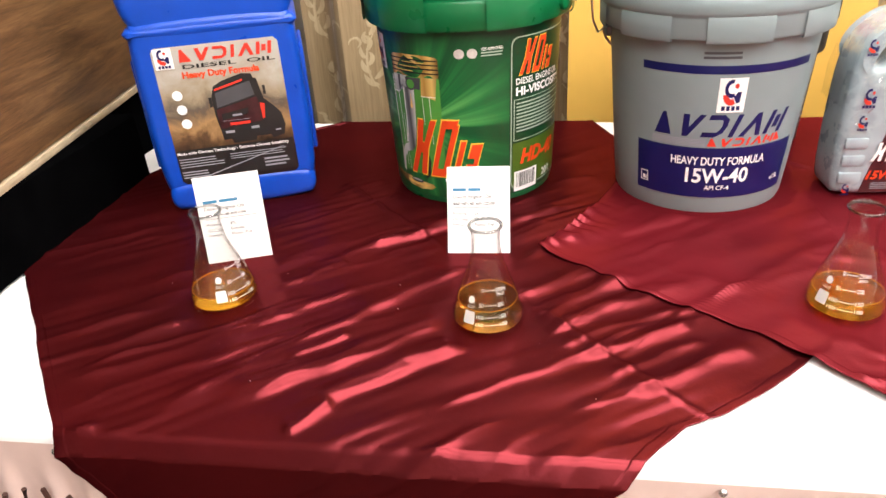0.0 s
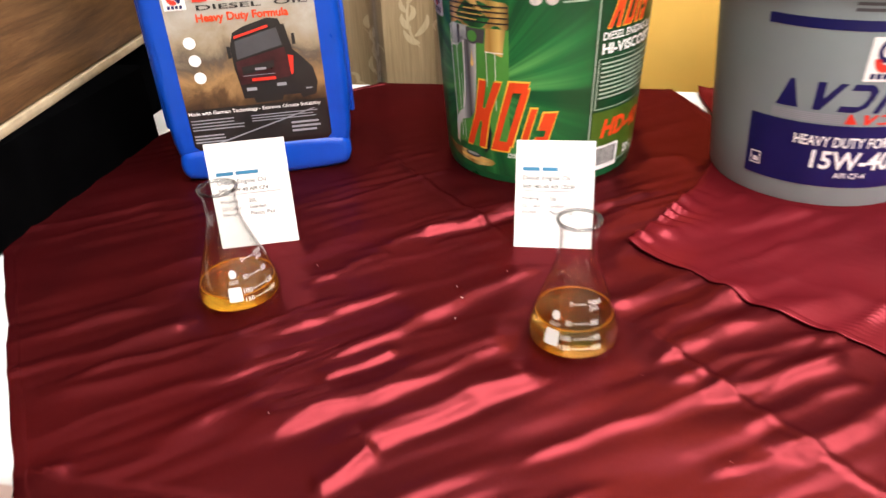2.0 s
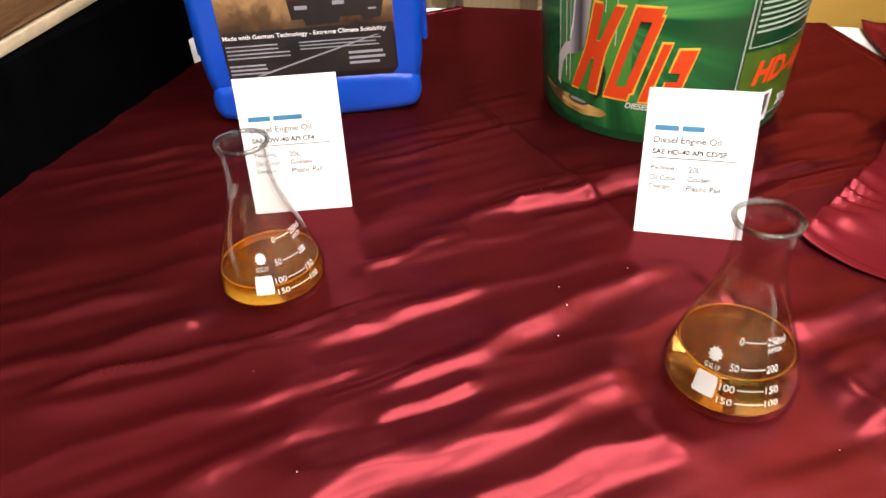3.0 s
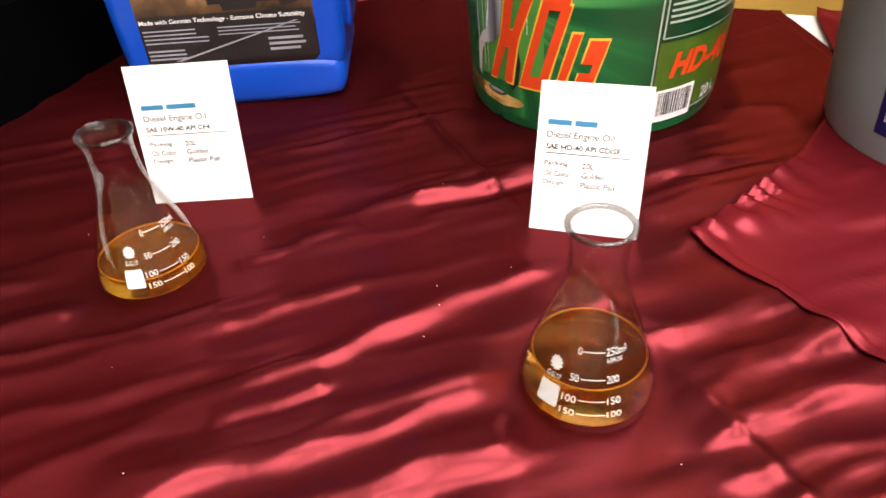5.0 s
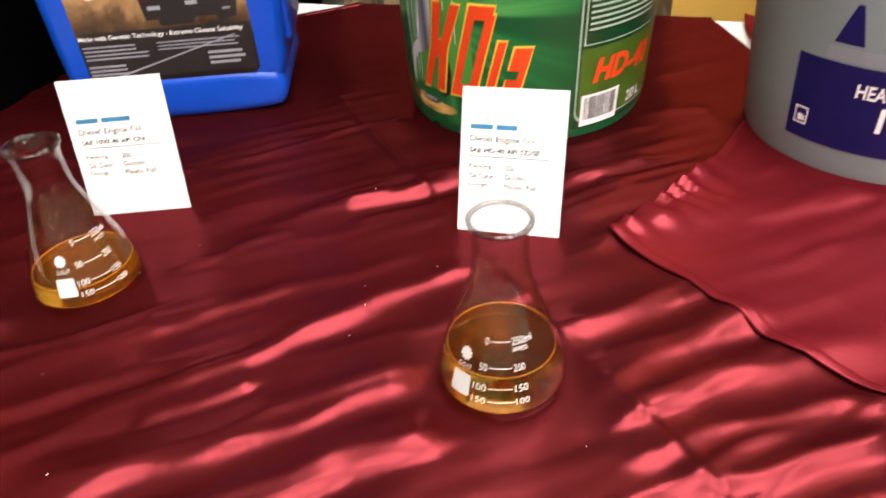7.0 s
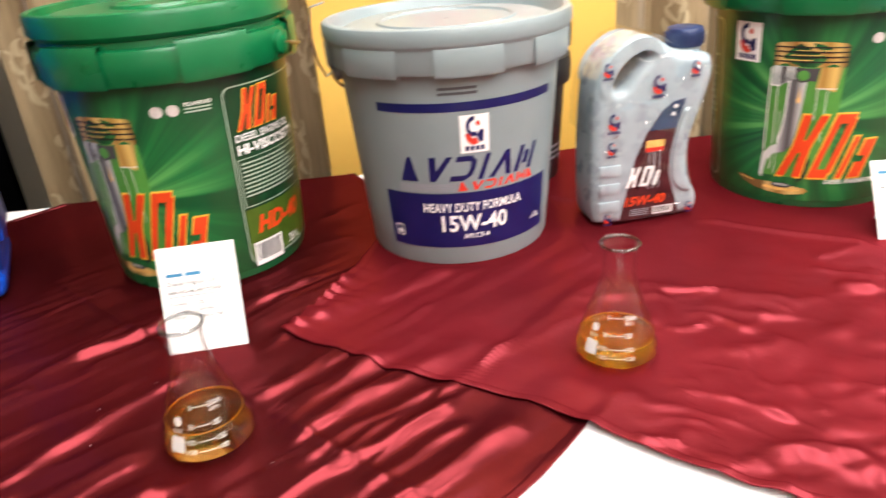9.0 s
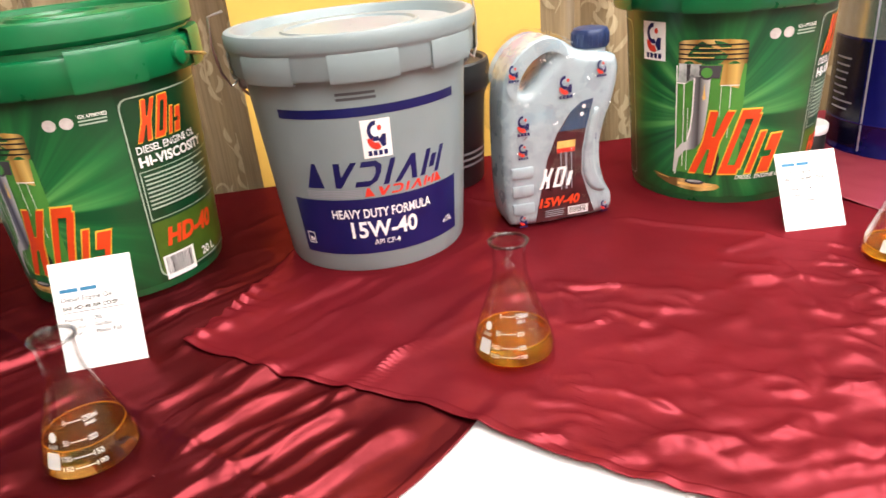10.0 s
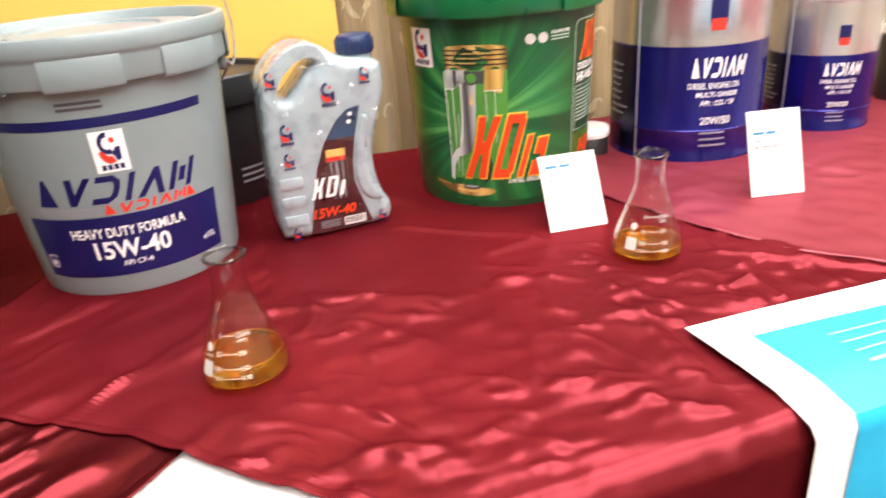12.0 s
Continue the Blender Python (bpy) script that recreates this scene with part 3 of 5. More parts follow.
def cloth(left, right, y_back, drop, lift, hgt, nx=200, ny=170, hang_in=(0.0, 0.0), hem=0.0007):
    """A sheet on the table between two side lines, which bends down over the front edge by drop metres."""
    bm = bmesh.new()
    total = y_back - (FRONT - 0.002) + drop
    S = total * np.arange(ny + 1) / ny
    Y = y_back - S
    over = np.maximum(0.0, FRONT - 0.004 - Y)
    YL = np.maximum(Y, FRONT - 0.004)
    xl = np.array([lerp_line(left, y) for y in YL]) + hang_in[0] * over
    xr = np.maximum(np.array([lerp_line(right, y) for y in YL]) - hang_in[1] * over, xl + 0.002)
    T = np.arange(nx + 1) / nx
    X = xl[:, None] + (xr - xl)[:, None] * T[None]
    YY = np.repeat(Y[:, None], nx + 1, 1)
    near_side = np.minimum(X - xl[:, None], xr[:, None] - X)
    H = lift + np.maximum(0.0, hgt(X, YY)) * pressed(X, YY) + hem * (near_side < 0.013)
    rows = []
    for j in range(ny + 1):
        row = []
        for i in range(nx + 1):
            x, h = float(X[j, i]), float(H[j, i])
            wob = 0.003 * noise.noise((x * 14, float(Y[j]) * 14, lift * 900)) if i in (0, nx) else 0.0
            if over[j] > 0:
                b = min(1.0, float(over[j]) / 0.014)
                row.append(bm.verts.new((x + wob, FRONT - 0.004 - 0.012 * b - lift - (h - lift) * 0.7 * b, TOP + h * (1 - b) - float(over[j]))))
            else:
                row.append(bm.verts.new((x + wob, float(YL[j]), TOP + h)))
        rows.append(row)
    for j in range(ny):
        for i in range(nx):
            bm.faces.new((rows[j][i], rows[j][i + 1], rows[j + 1][i + 1], rows[j + 1][i]))
    return bm


PRESSED = [(-0.302, 0.757, 0.042), (0.036, 0.735, 0.042), (0.431, 0.789, 0.042), (0.906, 0.854, 0.042), (-0.036, 1.168, 0.128), (0.318, 1.144, 0.123), (0.856, 1.19, 0.128),
           (-0.45, 1.06, 0.07), (-0.40, 1.12, 0.11), (-0.33, 1.11, 0.07), (0.53, 1.12, 0.05), (0.58, 1.12, 0.05), (0.63, 1.12, 0.04), (1.207, 1.218, 0.124), (1.484, 1.214, 0.09), (0.432, 1.352, 0.085),
           (-0.345, 0.85, 0.025), (-0.305, 0.862, 0.025), (-0.015, 0.887, 0.025), (0.025, 0.89, 0.025), (0.85, 0.96, 0.025), (0.89, 0.955, 0.025), (1.145, 0.935, 0.025), (1.18, 0.928, 0.025)]


def pressed(x, y):
    """0 where a thing weighs the cloth down, 1 a little way off."""
    out = 1 + 0 * x
    for cx, cy, r in PRESSED:
        u = np.clip((np.hypot(x - cx, y - cy) - r) / 0.035, 0, 1)
        out = out * u * u * (3 - 2 * u)
    return out


def waves(x, y, seed, n, lo, hi, turn=None, spread=math.pi):
    """A smooth random surface of about unit height: n plane waves of lo to hi radians per metre."""
    rnd = np.random.RandomState(seed)
    out = 0 * x
    for _ in range(n):
        k, ph = rnd.uniform(lo, hi), rnd.uniform(0, 6.3)
        a = rnd.uniform(-spread, spread) + (turn or 0.0)
        out = out + np.sin(k * (x * math.cos(a) + y * math.sin(a)) + ph)
    return out / math.sqrt(n)


def fold(p, q, p0, p1, q0, q1, h, s, seed):
    """One long fold from (p0, q0) to (p1, q1): a steep near side, a crisp ridge, a softer far side, tapering ends."""
    if p.max() < p0 - 0.1 or p.min() > p1 + 0.1:
        return 0 * p
    t = (p - p0) / (p1 - p0)
    mid = q0 + (q1 - q0) * t + 0.003 * np.sin(p * 34 + seed) + 0.0015 * np.sin(p * 91 + 2.3 * seed) + s * 0.75
    d = q - mid
    side = np.where(d < 0, s, s * 1.5)
    wide = 0.88 + 0.18 * np.sin(p * 23 + seed * 1.7)
    ends = np.exp(-(np.maximum(0, np.abs(t - 0.5) - 0.42) / 0.12) ** 2)
    return h * wide * ends * np.exp(-(np.sqrt(d * d + (0.14 * s) ** 2) / side) ** 1.4)


def soft(h):
    """Never below the table, with no sharp edge."""
    return 0.5 * (h + np.sqrt(h * h + 0.0024 ** 2))


LONG_FOLDS = [(0.13, 0.52, 0.600, 0.672, 0.0085, 0.012), (0.19, 0.45, 0.572, 0.581, 0.009, 0.014), (0.25, 0.42, 0.527, 0.531, 0.008, 0.011), (0.25, 0.32, 0.606, 0.609, 0.004, 0.006),
              (0.43, 0.50, 0.788, 0.785, 0.0032, 0.008), (0.50, 0.56, 0.796, 0.794, 0.003, 0.008), (0.33, 0.38, 0.772, 0.771, 0.003, 0.008), (0.52, 0.64, 0.573, 0.583, 0.007, 0.010),
              (0.515, 0.66, 0.525, 0.531, 0.008, 0.010), (0.52, 0.70, 0.494, 0.488, 0.007, 0.009), (0.515, 0.66, 0.467, 0.455, 0.007, 0.008), (0.53, 0.65, 0.434, 0.427, 0.007, 0.009),
              (0.53, 0.67, 0.369, 0.354, 0.008, 0.013), (0.53, 0.64, 0.402, 0.392, 0.005, 0.008), (0.69, 0.82, 0.843, 0.806, 0.006, 0.011), (0.0, 0.16, 0.748, 0.749, 0.006, 0.008),
              (0.03, 0.26, 1.009, 1.005, 0.004, 0.007), (0.21, 0.26, 0.498, 0.508, 0.005, 0.007), (-0.04, 0.12, 0.80, 0.802, 0.004, 0.007), (0.05, 0.27, 0.70, 0.695, 0.0035, 0.007), (0.55, 0.72, 0.70, 0.69, 0.0035, 0.009)]


def folds_a(x, y):
    """Long folds that run across the cloth at a slant, with a pressed crease."""
    p, q = 0.795 * x + 0.606 * y, -0.606 * x + 0.795 * y
    h = 0 * x
    for k, f in enumerate(LONG_FOLDS):
        h = h + fold(p, q, *f, k * 1.37)
    rnd = np.random.RandomState(4)
    for k in range(90):
        pc, qc, ln = rnd.uniform(-0.15, 0.9), rnd.uniform(0.3, 1.12), rnd.uniform(0.07, 0.24)
        h = h + fold(p, q, pc, pc + ln, qc, qc + rnd.uniform(-0.01, 0.01), rnd.uniform(0.0014, 0.0046), rnd.uniform(0.0042, 0.0080), k * 2.1)
    d = (x + 0.104) * 0.726 + (y - 0.963) * 0.687
    h = h + 0.0016 * np.exp(-(d / 0.004) ** 2)
    h = h + 0.0011 * waves(p, q * 2.6, 3, 9, 25, 60)
    patchy = np.clip(0.5 + 0.6 * waves(p, q * 1.6, 6, 6, 10, 24), 0, 1)
    h = h + 0.00055 * patchy * waves(p * 0.35, q, 5, 14, 150, 330, math.pi / 2, 0.3)
    return h * np.clip((1.32 - y) / 0.3, 0.15, 1) + 0.0015


def folds_b(x, y):
    """Small tangled wrinkles, stronger towards the front, and one long fold line."""
    d = (x - 0.639) * 0.627 + (y - 1.076) * 0.779
    front = np.clip((0.95 - y) / 0.22, 0.12, 1) * np.clip((x - 0.25) / 0.3, 0.25, 1)
    w = waves(x, y * 1.3, 11, 10, 45, 110) + 0.55 * waves(x, y, 12, 12, 110, 220)
    h = 0.0021 * w * front
    rnd = np.random.RandomState(8)
    for k in range(170):
        xc, yc, a = rnd.uniform(0.4, 1.05), rnd.uniform(0.53, 0.92), rnd.normal(-0.35, 0.55)
        p, q = (x - xc) * math.cos(a) + (y - yc) * math.sin(a), -(x - xc) * math.sin(a) + (y - yc) * math.cos(a)
        h = h + fold(p, q + rnd.uniform(-14, 14) * p * p, 0.0, rnd.uniform(0.025, 0.09), 0.0, 0.0, rnd.uniform(0.0012, 0.0042), rnd.uniform(0.004, 0.009), k * 1.9)
    for xc, yc, a, ln, hh, s in ((0.50, 0.905, -0.5, 0.16, 0.006, 0.010), (0.54, 0.84, -0.42, 0.12, 0.004, 0.009), (0.22, 0.86, -0.55, 0.13, 0.003, 0.012), (0.30, 0.97, 0.5, 0.1, 0.003, 0.014), (0.62, 0.70, 0.9, 0.12, 0.004, 0.012), (0.74, 0.62, 0.25, 0.13, 0.004, 0.010), (0.20, 0.94, 0.6, 0.12, 0.0035, 0.016)):
        p, q = (x - xc) * math.cos(a) + (y - yc) * math.sin(a), -(x - xc) * math.sin(a) + (y - yc) * math.cos(a)
        h = h + fold(p, q, 0.0, ln, 0.0, 0.0, hh, s, xc * 40)
    h = h + 0.0016 * waves(x, y, 21, 6, 18, 40) + 0.0009 * waves(x, y, 22, 8, 45, 85)
    h = h + 0.005 * np.exp(-(np.abs(d) / 0.006) ** 1.6)
    s, de = (x - 0.084) * 0.51 + (y - 0.903) * 0.86, (x - 0.084) * 0.86 - (y - 0.903) * 0.51
    gather = np.exp(-(de / 0.035) ** 2) * np.clip((s + 0.01) / 0.02, 0, 1) * np.clip((0.18 - s) / 0.05, 0, 1) * np.clip((y - 0.895) / 0.02, 0, 1) * np.clip((0.24 - x) / 0.03, 0, 1)
    h = h + 0.0030 * gather * np.sin(s * 300 + 1.5 * np.sin(s * 71) + de * 25)
    h = h * np.where((x > 0.82) & (y < 0.69), 0.3, 1.0)
    under = np.interp(y, [0.511, 0.69, 0.77, 0.88, 1.05, 1.43], [1.33, 1.13, 1.06, 1.0, 0.945, 1.0])
    return soft(h + 0.0012) * np.clip((under + 0.035 - x) / 0.03, 0, 1) + np.where(x < 0.47, 0.8, 0.0) * np.maximum(0, folds_a(x, y))


def folds_c(x, y):
    h = 0.0017 * waves(x, y, 31, 12, 55, 140) + 0.0016 * waves(x, y, 33, 7, 22, 45)
    rnd = np.random.RandomState(18)
    for k in range(70):
        xc, yc, a = rnd.uniform(0.95, 1.9), rnd.uniform(0.6, 1.3), rnd.normal(0.2, 0.8)
        p, q = (x - xc) * math.cos(a) + (y - yc) * math.sin(a), -(x - xc) * math.sin(a) + (y - yc) * math.cos(a)
        h = h + fold(p, q, 0.0, rnd.uniform(0.03, 0.1), 0.0, 0.0, rnd.uniform(0.001, 0.004), rnd.uniform(0.004, 0.009), k * 1.3)
    h = h * np.where(y < 0.69, 0.4, 1.0)
    return 0.0075 * np.tanh(soft(h + 0.002) / 0.0075)


def make_cloth(bm, material, label):
    ob = part("satin_cloth", lean_front(bm), material)
    md = ob.modifiers.new("thickness", "SOLIDIFY")
    md.thickness, md.offset = 0.0012, 1.0
    return tagged(ob, label, "cloth", "satin cloths on the table")


A_LEFT = [(0.511, -0.373), (0.656, -0.5), (0.796, -0.622), (0.95, -0.635), (1.1, -0.65), (1.22, -0.6), (1.42, -0.35)]
A_RIGHT = [(0.511, 0.195), (0.566, 0.235), (0.589, 0.272), (0.637, 0.322), (0.679, 0.364), (0.75, 0.42), (1.0, 0.33), (1.2, 0.26), (1.42, 0.165)]
make_cloth(cloth(A_LEFT, A_RIGHT, 1.426, 0.30, 0.0012, folds_a, 470, 470, (0.62, 1.05)), M_SATIN_A, "dark wine-red satin cloth with long slanting folds")
B_LEFT = [(0.511, 0.545), (0.58, 0.471), (0.682, 0.373), (0.729, 0.326), (0.799, 0.207), (0.903, 0.084), (1.041, 0.166), (1.2, 0.22), (1.43, 0.205)]
B_RIGHT = [(0.511, 1.3), (0.9, 1.25), (1.43, 1.15)]
make_cloth(cloth(B_LEFT, B_RIGHT, 1.429, 0.5, 0.0030, folds_b, 380, 340, (0.35, 0.0)), M_SATIN_B, "crimson satin cloth, wrinkled, laid over another cloth")
C_LEFT = [(0.511, 1.33), (0.69, 1.13), (0.77, 1.06), (0.88, 1.0), (1.05, 0.945), (1.2, 0.96), (1.43, 1.0)]
C_RIGHT = [(0.511, 2.25), (1.43, 2.25)]
make_cloth(cloth(C_LEFT, C_RIGHT, 1.425, 0.3, 0.0050, folds_c, 240, 170), M_SATIN_C, "rose-red satin cloth with fine wrinkles")


def poster_sheet():
    """A printed sheet that lies on the cloths and hangs over the front edge; returns its border and its print."""
    def at(u, v, off):
        y = 0.675 - v
        x = 0.834 + 0.06 * min(v, 0.17) + u * 0.995
        z = TOP + 0.0125 + 0.002 * math.sin(x * 16) * math.cos(y * 20) + off
        if y < FRONT - 0.008:
            return (x, FRONT - 0.030 - off + 0.003 * math.sin(u * 8), TOP + 0.002 - (FRONT - 0.008 - y))
        t = max(0.0, 1 - (y - FRONT + 0.008) / 0.03)
        return (x, y - 0.022 * t * t, z - (z - TOP - 0.002) * t * t)
    out = []
    for (ua, ub, va, vb, off) in ((0, 0.75, 0, 0.62, 0), (0.042, 0.71, 0.04, 0.58, 0.0012)):
        bm = bmesh.new()
        g = [[bm.verts.new(at(ua + (ub - ua) * i / 30, va + (vb - va) * j / 60, off)) for i in range(31)] for j in range(61)]
        for j in range(60):
            for i in range(30):
                bm.faces.new((g[j][i], g[j][i + 1], g[j + 1][i + 1], g[j + 1][i]))
        out.append(bm)
    lines = []
    for k in range(4):
        bm = bmesh.new()
        ua, ub, v = 0.10, 0.36 - 0.03 * k, 0.075 + 0.022 * k
        g = [[bm.verts.new(at(ua + (ub - ua) * i / 8, v + 0.004 * j, 0.0022)) for i in range(9)] for j in range(2)]
        for i in range(8):
            bm.faces.new((g[0][i], g[0][i + 1], g[1][i + 1], g[1][i]))
        lines.append(bm)
    return out[0], out[1], join(*lines)


ps = thing("poster_sheet", "white-bordered sheet with a cyan print, hanging over the table edge", "poster")
b0, b1, b2 = poster_sheet()
part("paper", lean_front(b0), M_WHITEINK, ps)
part("print", lean_front(b1), M_CYAN, ps, "bright cyan print")
part("writing", lean_front(b2), M_PALECYAN, ps)


# ---- emblem and print shapes ----
def emblem(parent, put, u, v, w, h, backing=True):
    """A small square emblem: white field, blue open ring, red cup, blue foot bar. put(bm, layer) lays it on the surface."""
    if backing:
        part("emblem", put(patch(u - w / 2, u + w / 2, v - h / 2, v + h / 2, 3, 1), 2), M_WHITEINK, parent, "small white emblem field")
    def arc(cx, cy, ro, ri, d0, d1, n):
        out = []
        for k in range(n):
            a0, a1 = radians(d0 + (d1 - d0) * k / n), radians(d0 + (d1 - d0) * (k + 1) / n)
            out.append(shape([(cx + ro * w * math.cos(a0), cy + ro * h * math.sin(a0)), (cx + ro * w * math.cos(a1), cy + ro * h * math.sin(a1)), (cx + ri * w * math.cos(a1), cy + ri * h * math.sin(a1)), (cx + ri * w * math.cos(a0), cy + ri * h * math.sin(a0))], 0))
        return out
    ring = arc(u - 0.03 * w, v + 0.2 * h, 0.27, 0.15, 80, 300, 10)
    ring += [patch(u + (-0.34 + 0.18 * k) * w, u + (-0.34 + 0.18 * k + 0.13) * w, v - 0.44 * h, v - 0.31 * h) for k in range(4)]
    ring.append(shape([(u + 0.06 * w, v - 0.06 * h), (u + 0.18 * w, v + 0.1 * h), (u + 0.32 * w, v + 0.1 * h), (u + 0.3 * w, v - 0.2 * h), (u + 0.18 * w, v - 0.24 * h)], 0))
    part("emblem_ring", put(join(*ring), 3), M_NAVY, parent)
    cup = arc(u - 0.02 * w, v + 0.02 * h, 0.31, 0.13, 180, 300, 6)
    cup.append(shape([(u + 0.12 * w + 0.075 * w * math.cos(k * 0.7), v + 0.27 * h + 0.075 * h * math.sin(k * 0.7)) for k in range(9)], 0))
    part("emblem_cup", put(join(*cup), 3), M_RED, parent)


def glyph_rows(u0, u1, v0, v1, lean, widths, heights, grow=0.0):
    """A row of plain leaning blocks, notched, that stands for a brand word."""
    out = []
    tot = sum(widths) + 0.12 * (len(widths) - 1)
    x = u0
    for k, (w, hh) in enumerate(zip(widths, heights)):
        ww = (u1 - u0 - lean) * w / tot
        b, t = v0 - grow, v0 + (v1 - v0) * hh + grow
        sh = lean * hh
        def P(a, c):
            return (x + ww * a + sh * c + (grow * 0.9 if a > 0.5 else -grow * 0.9) * (u1 - u0) / (v1 - v0) * 0.5, b + (t - b) * c)
        if k == 0:
            pts = [P(0, 0), P(0.33, 0), P(0.45, 0.4), P(0.57, 0.4), P(0.67, 0), P(1, 0), P(0.86, 0.46), P(0.86, 0.54), P(1, 1), P(0.67, 1), P(0.57, 0.6), P(0.45, 0.6), P(0.33, 1), P(0, 1), P(0.14, 0.54), P(0.14, 0.46)]
            out.append(shape(pts, 1))
        elif k == 1:
            for q in ((0, 0.3, 0, 1), (0.3, 0.9, 0, 0.14), (0.3, 0.9, 0.86, 1), (0.68, 1, 0.08, 0.92)):
                out.append(shape([P(q[0], q[2]), P(q[1], q[2]), P(q[1], q[3]), P(q[0], q[3])], 1))
        elif k == 3:
            for q in ((0, 1, 0, 0.42), (0, 1, 0.58, 1), (0.6, 1, 0.4, 0.6)):
                out.append(shape([P(q[0], q[2]), P(q[1], q[2]), P(q[1], q[3]), P(q[0], q[3])], 1))
        else:
            out.append(shape([P(0, 0), P(1, 0), P(1, 1), P(0, 1)], 1))
        x += ww * (1 + 0.12 / w * 1.0) if k < len(widths) - 1 else 0
    return out


def block_word(u0, u1, v0, v1, lean, n):
    """A brand word as a row of plain leaning shapes: wedge, vee, half ring, bar, chevron, pair of bars."""
    kinds = ((((0, 0), (1, 0), (0.2, 1), (0, 1)),),
             (((0, 1), (0.28, 1), (0.5, 0.42), (0.74, 1), (1, 1), (0.62, 0), (0.36, 0)),),
             (((0.05, 1), (0.66, 1), (0.66, 0.78), (0.05, 0.78)), ((0.66, 1), (0.95, 0.8), (1, 0.5), (0.95, 0.2), (0.66, 0), (0.66, 0.22), (0.74, 0.34), (0.77, 0.5), (0.74, 0.66), (0.66, 0.78)), ((0.05, 0.22), (0.66, 0.22), (0.66, 0), (0.05, 0))),
             (((0.25, 0), (0.75, 0), (0.75, 1), (0.25, 1)),),
             (((0, 0), (0.24, 0), (0.5, 0.6), (0.76, 0), (1, 0), (0.6, 1), (0.4, 1)),),
             (((0, 0), (0.24, 0), (0.24, 1), (0, 1)), ((0.76, 0), (1, 0), (1, 1), (0.76, 1)), ((0.36, 0.25), (0.64, 0.25), (0.64, 0.75), (0.36, 0.75))))
    wide = (0.9, 1.1, 1.1, 0.5, 1.15, 1.1)
    tot = sum(wide[k % 6] for k in range(n)) + 0.16 * (n - 1)
    unit = (u1 - u0 - lean) / tot
    out, x = [], u0
    for k in range(n):
        w = unit * wide[k % 6]
        for pts in kinds[k % 6]:
            out.append(shape([(x + w * a + lean * c, v0 + (v1 - v0) * c) for a, c in pts], 1))
        x += w + 0.16 * unit
    return out


def pieces(name, put, shapes, layer, material, parent):
    """Lays each flat shape on the surface as a part of its own."""
    for bm in shapes:
        part(name, put(bm, layer), material, parent)


def barcode(u0, u1, v0, v1, seed=2):
    rnd = random.Random(seed)
    out, u = [], u0 + (u1 - u0) * 0.07
    while u < u1 - (u1 - u0) * 0.1:
        w = (u1 - u0) * rnd.choice((0.015, 0.025, 0.04))
        out.append(patch(u, u + w, v0 + (v1 - v0) * 0.2, v1 - (v1 - v0) * 0.08))
        u += w + (u1 - u0) * rnd.choice((0.018, 0.03))
    return join(*out)


# ---- the grey pail ----
def wire_handle(r, z, drop, tilt, wire=0.0018):
    pts = []
    for k in range(25):
        a = math.pi * k / 24
        pts.append((r * math.cos(a), -drop * math.sin(a) * math.cos(tilt), z - drop * math.sin(a) * math.sin(tilt)))
    return pts


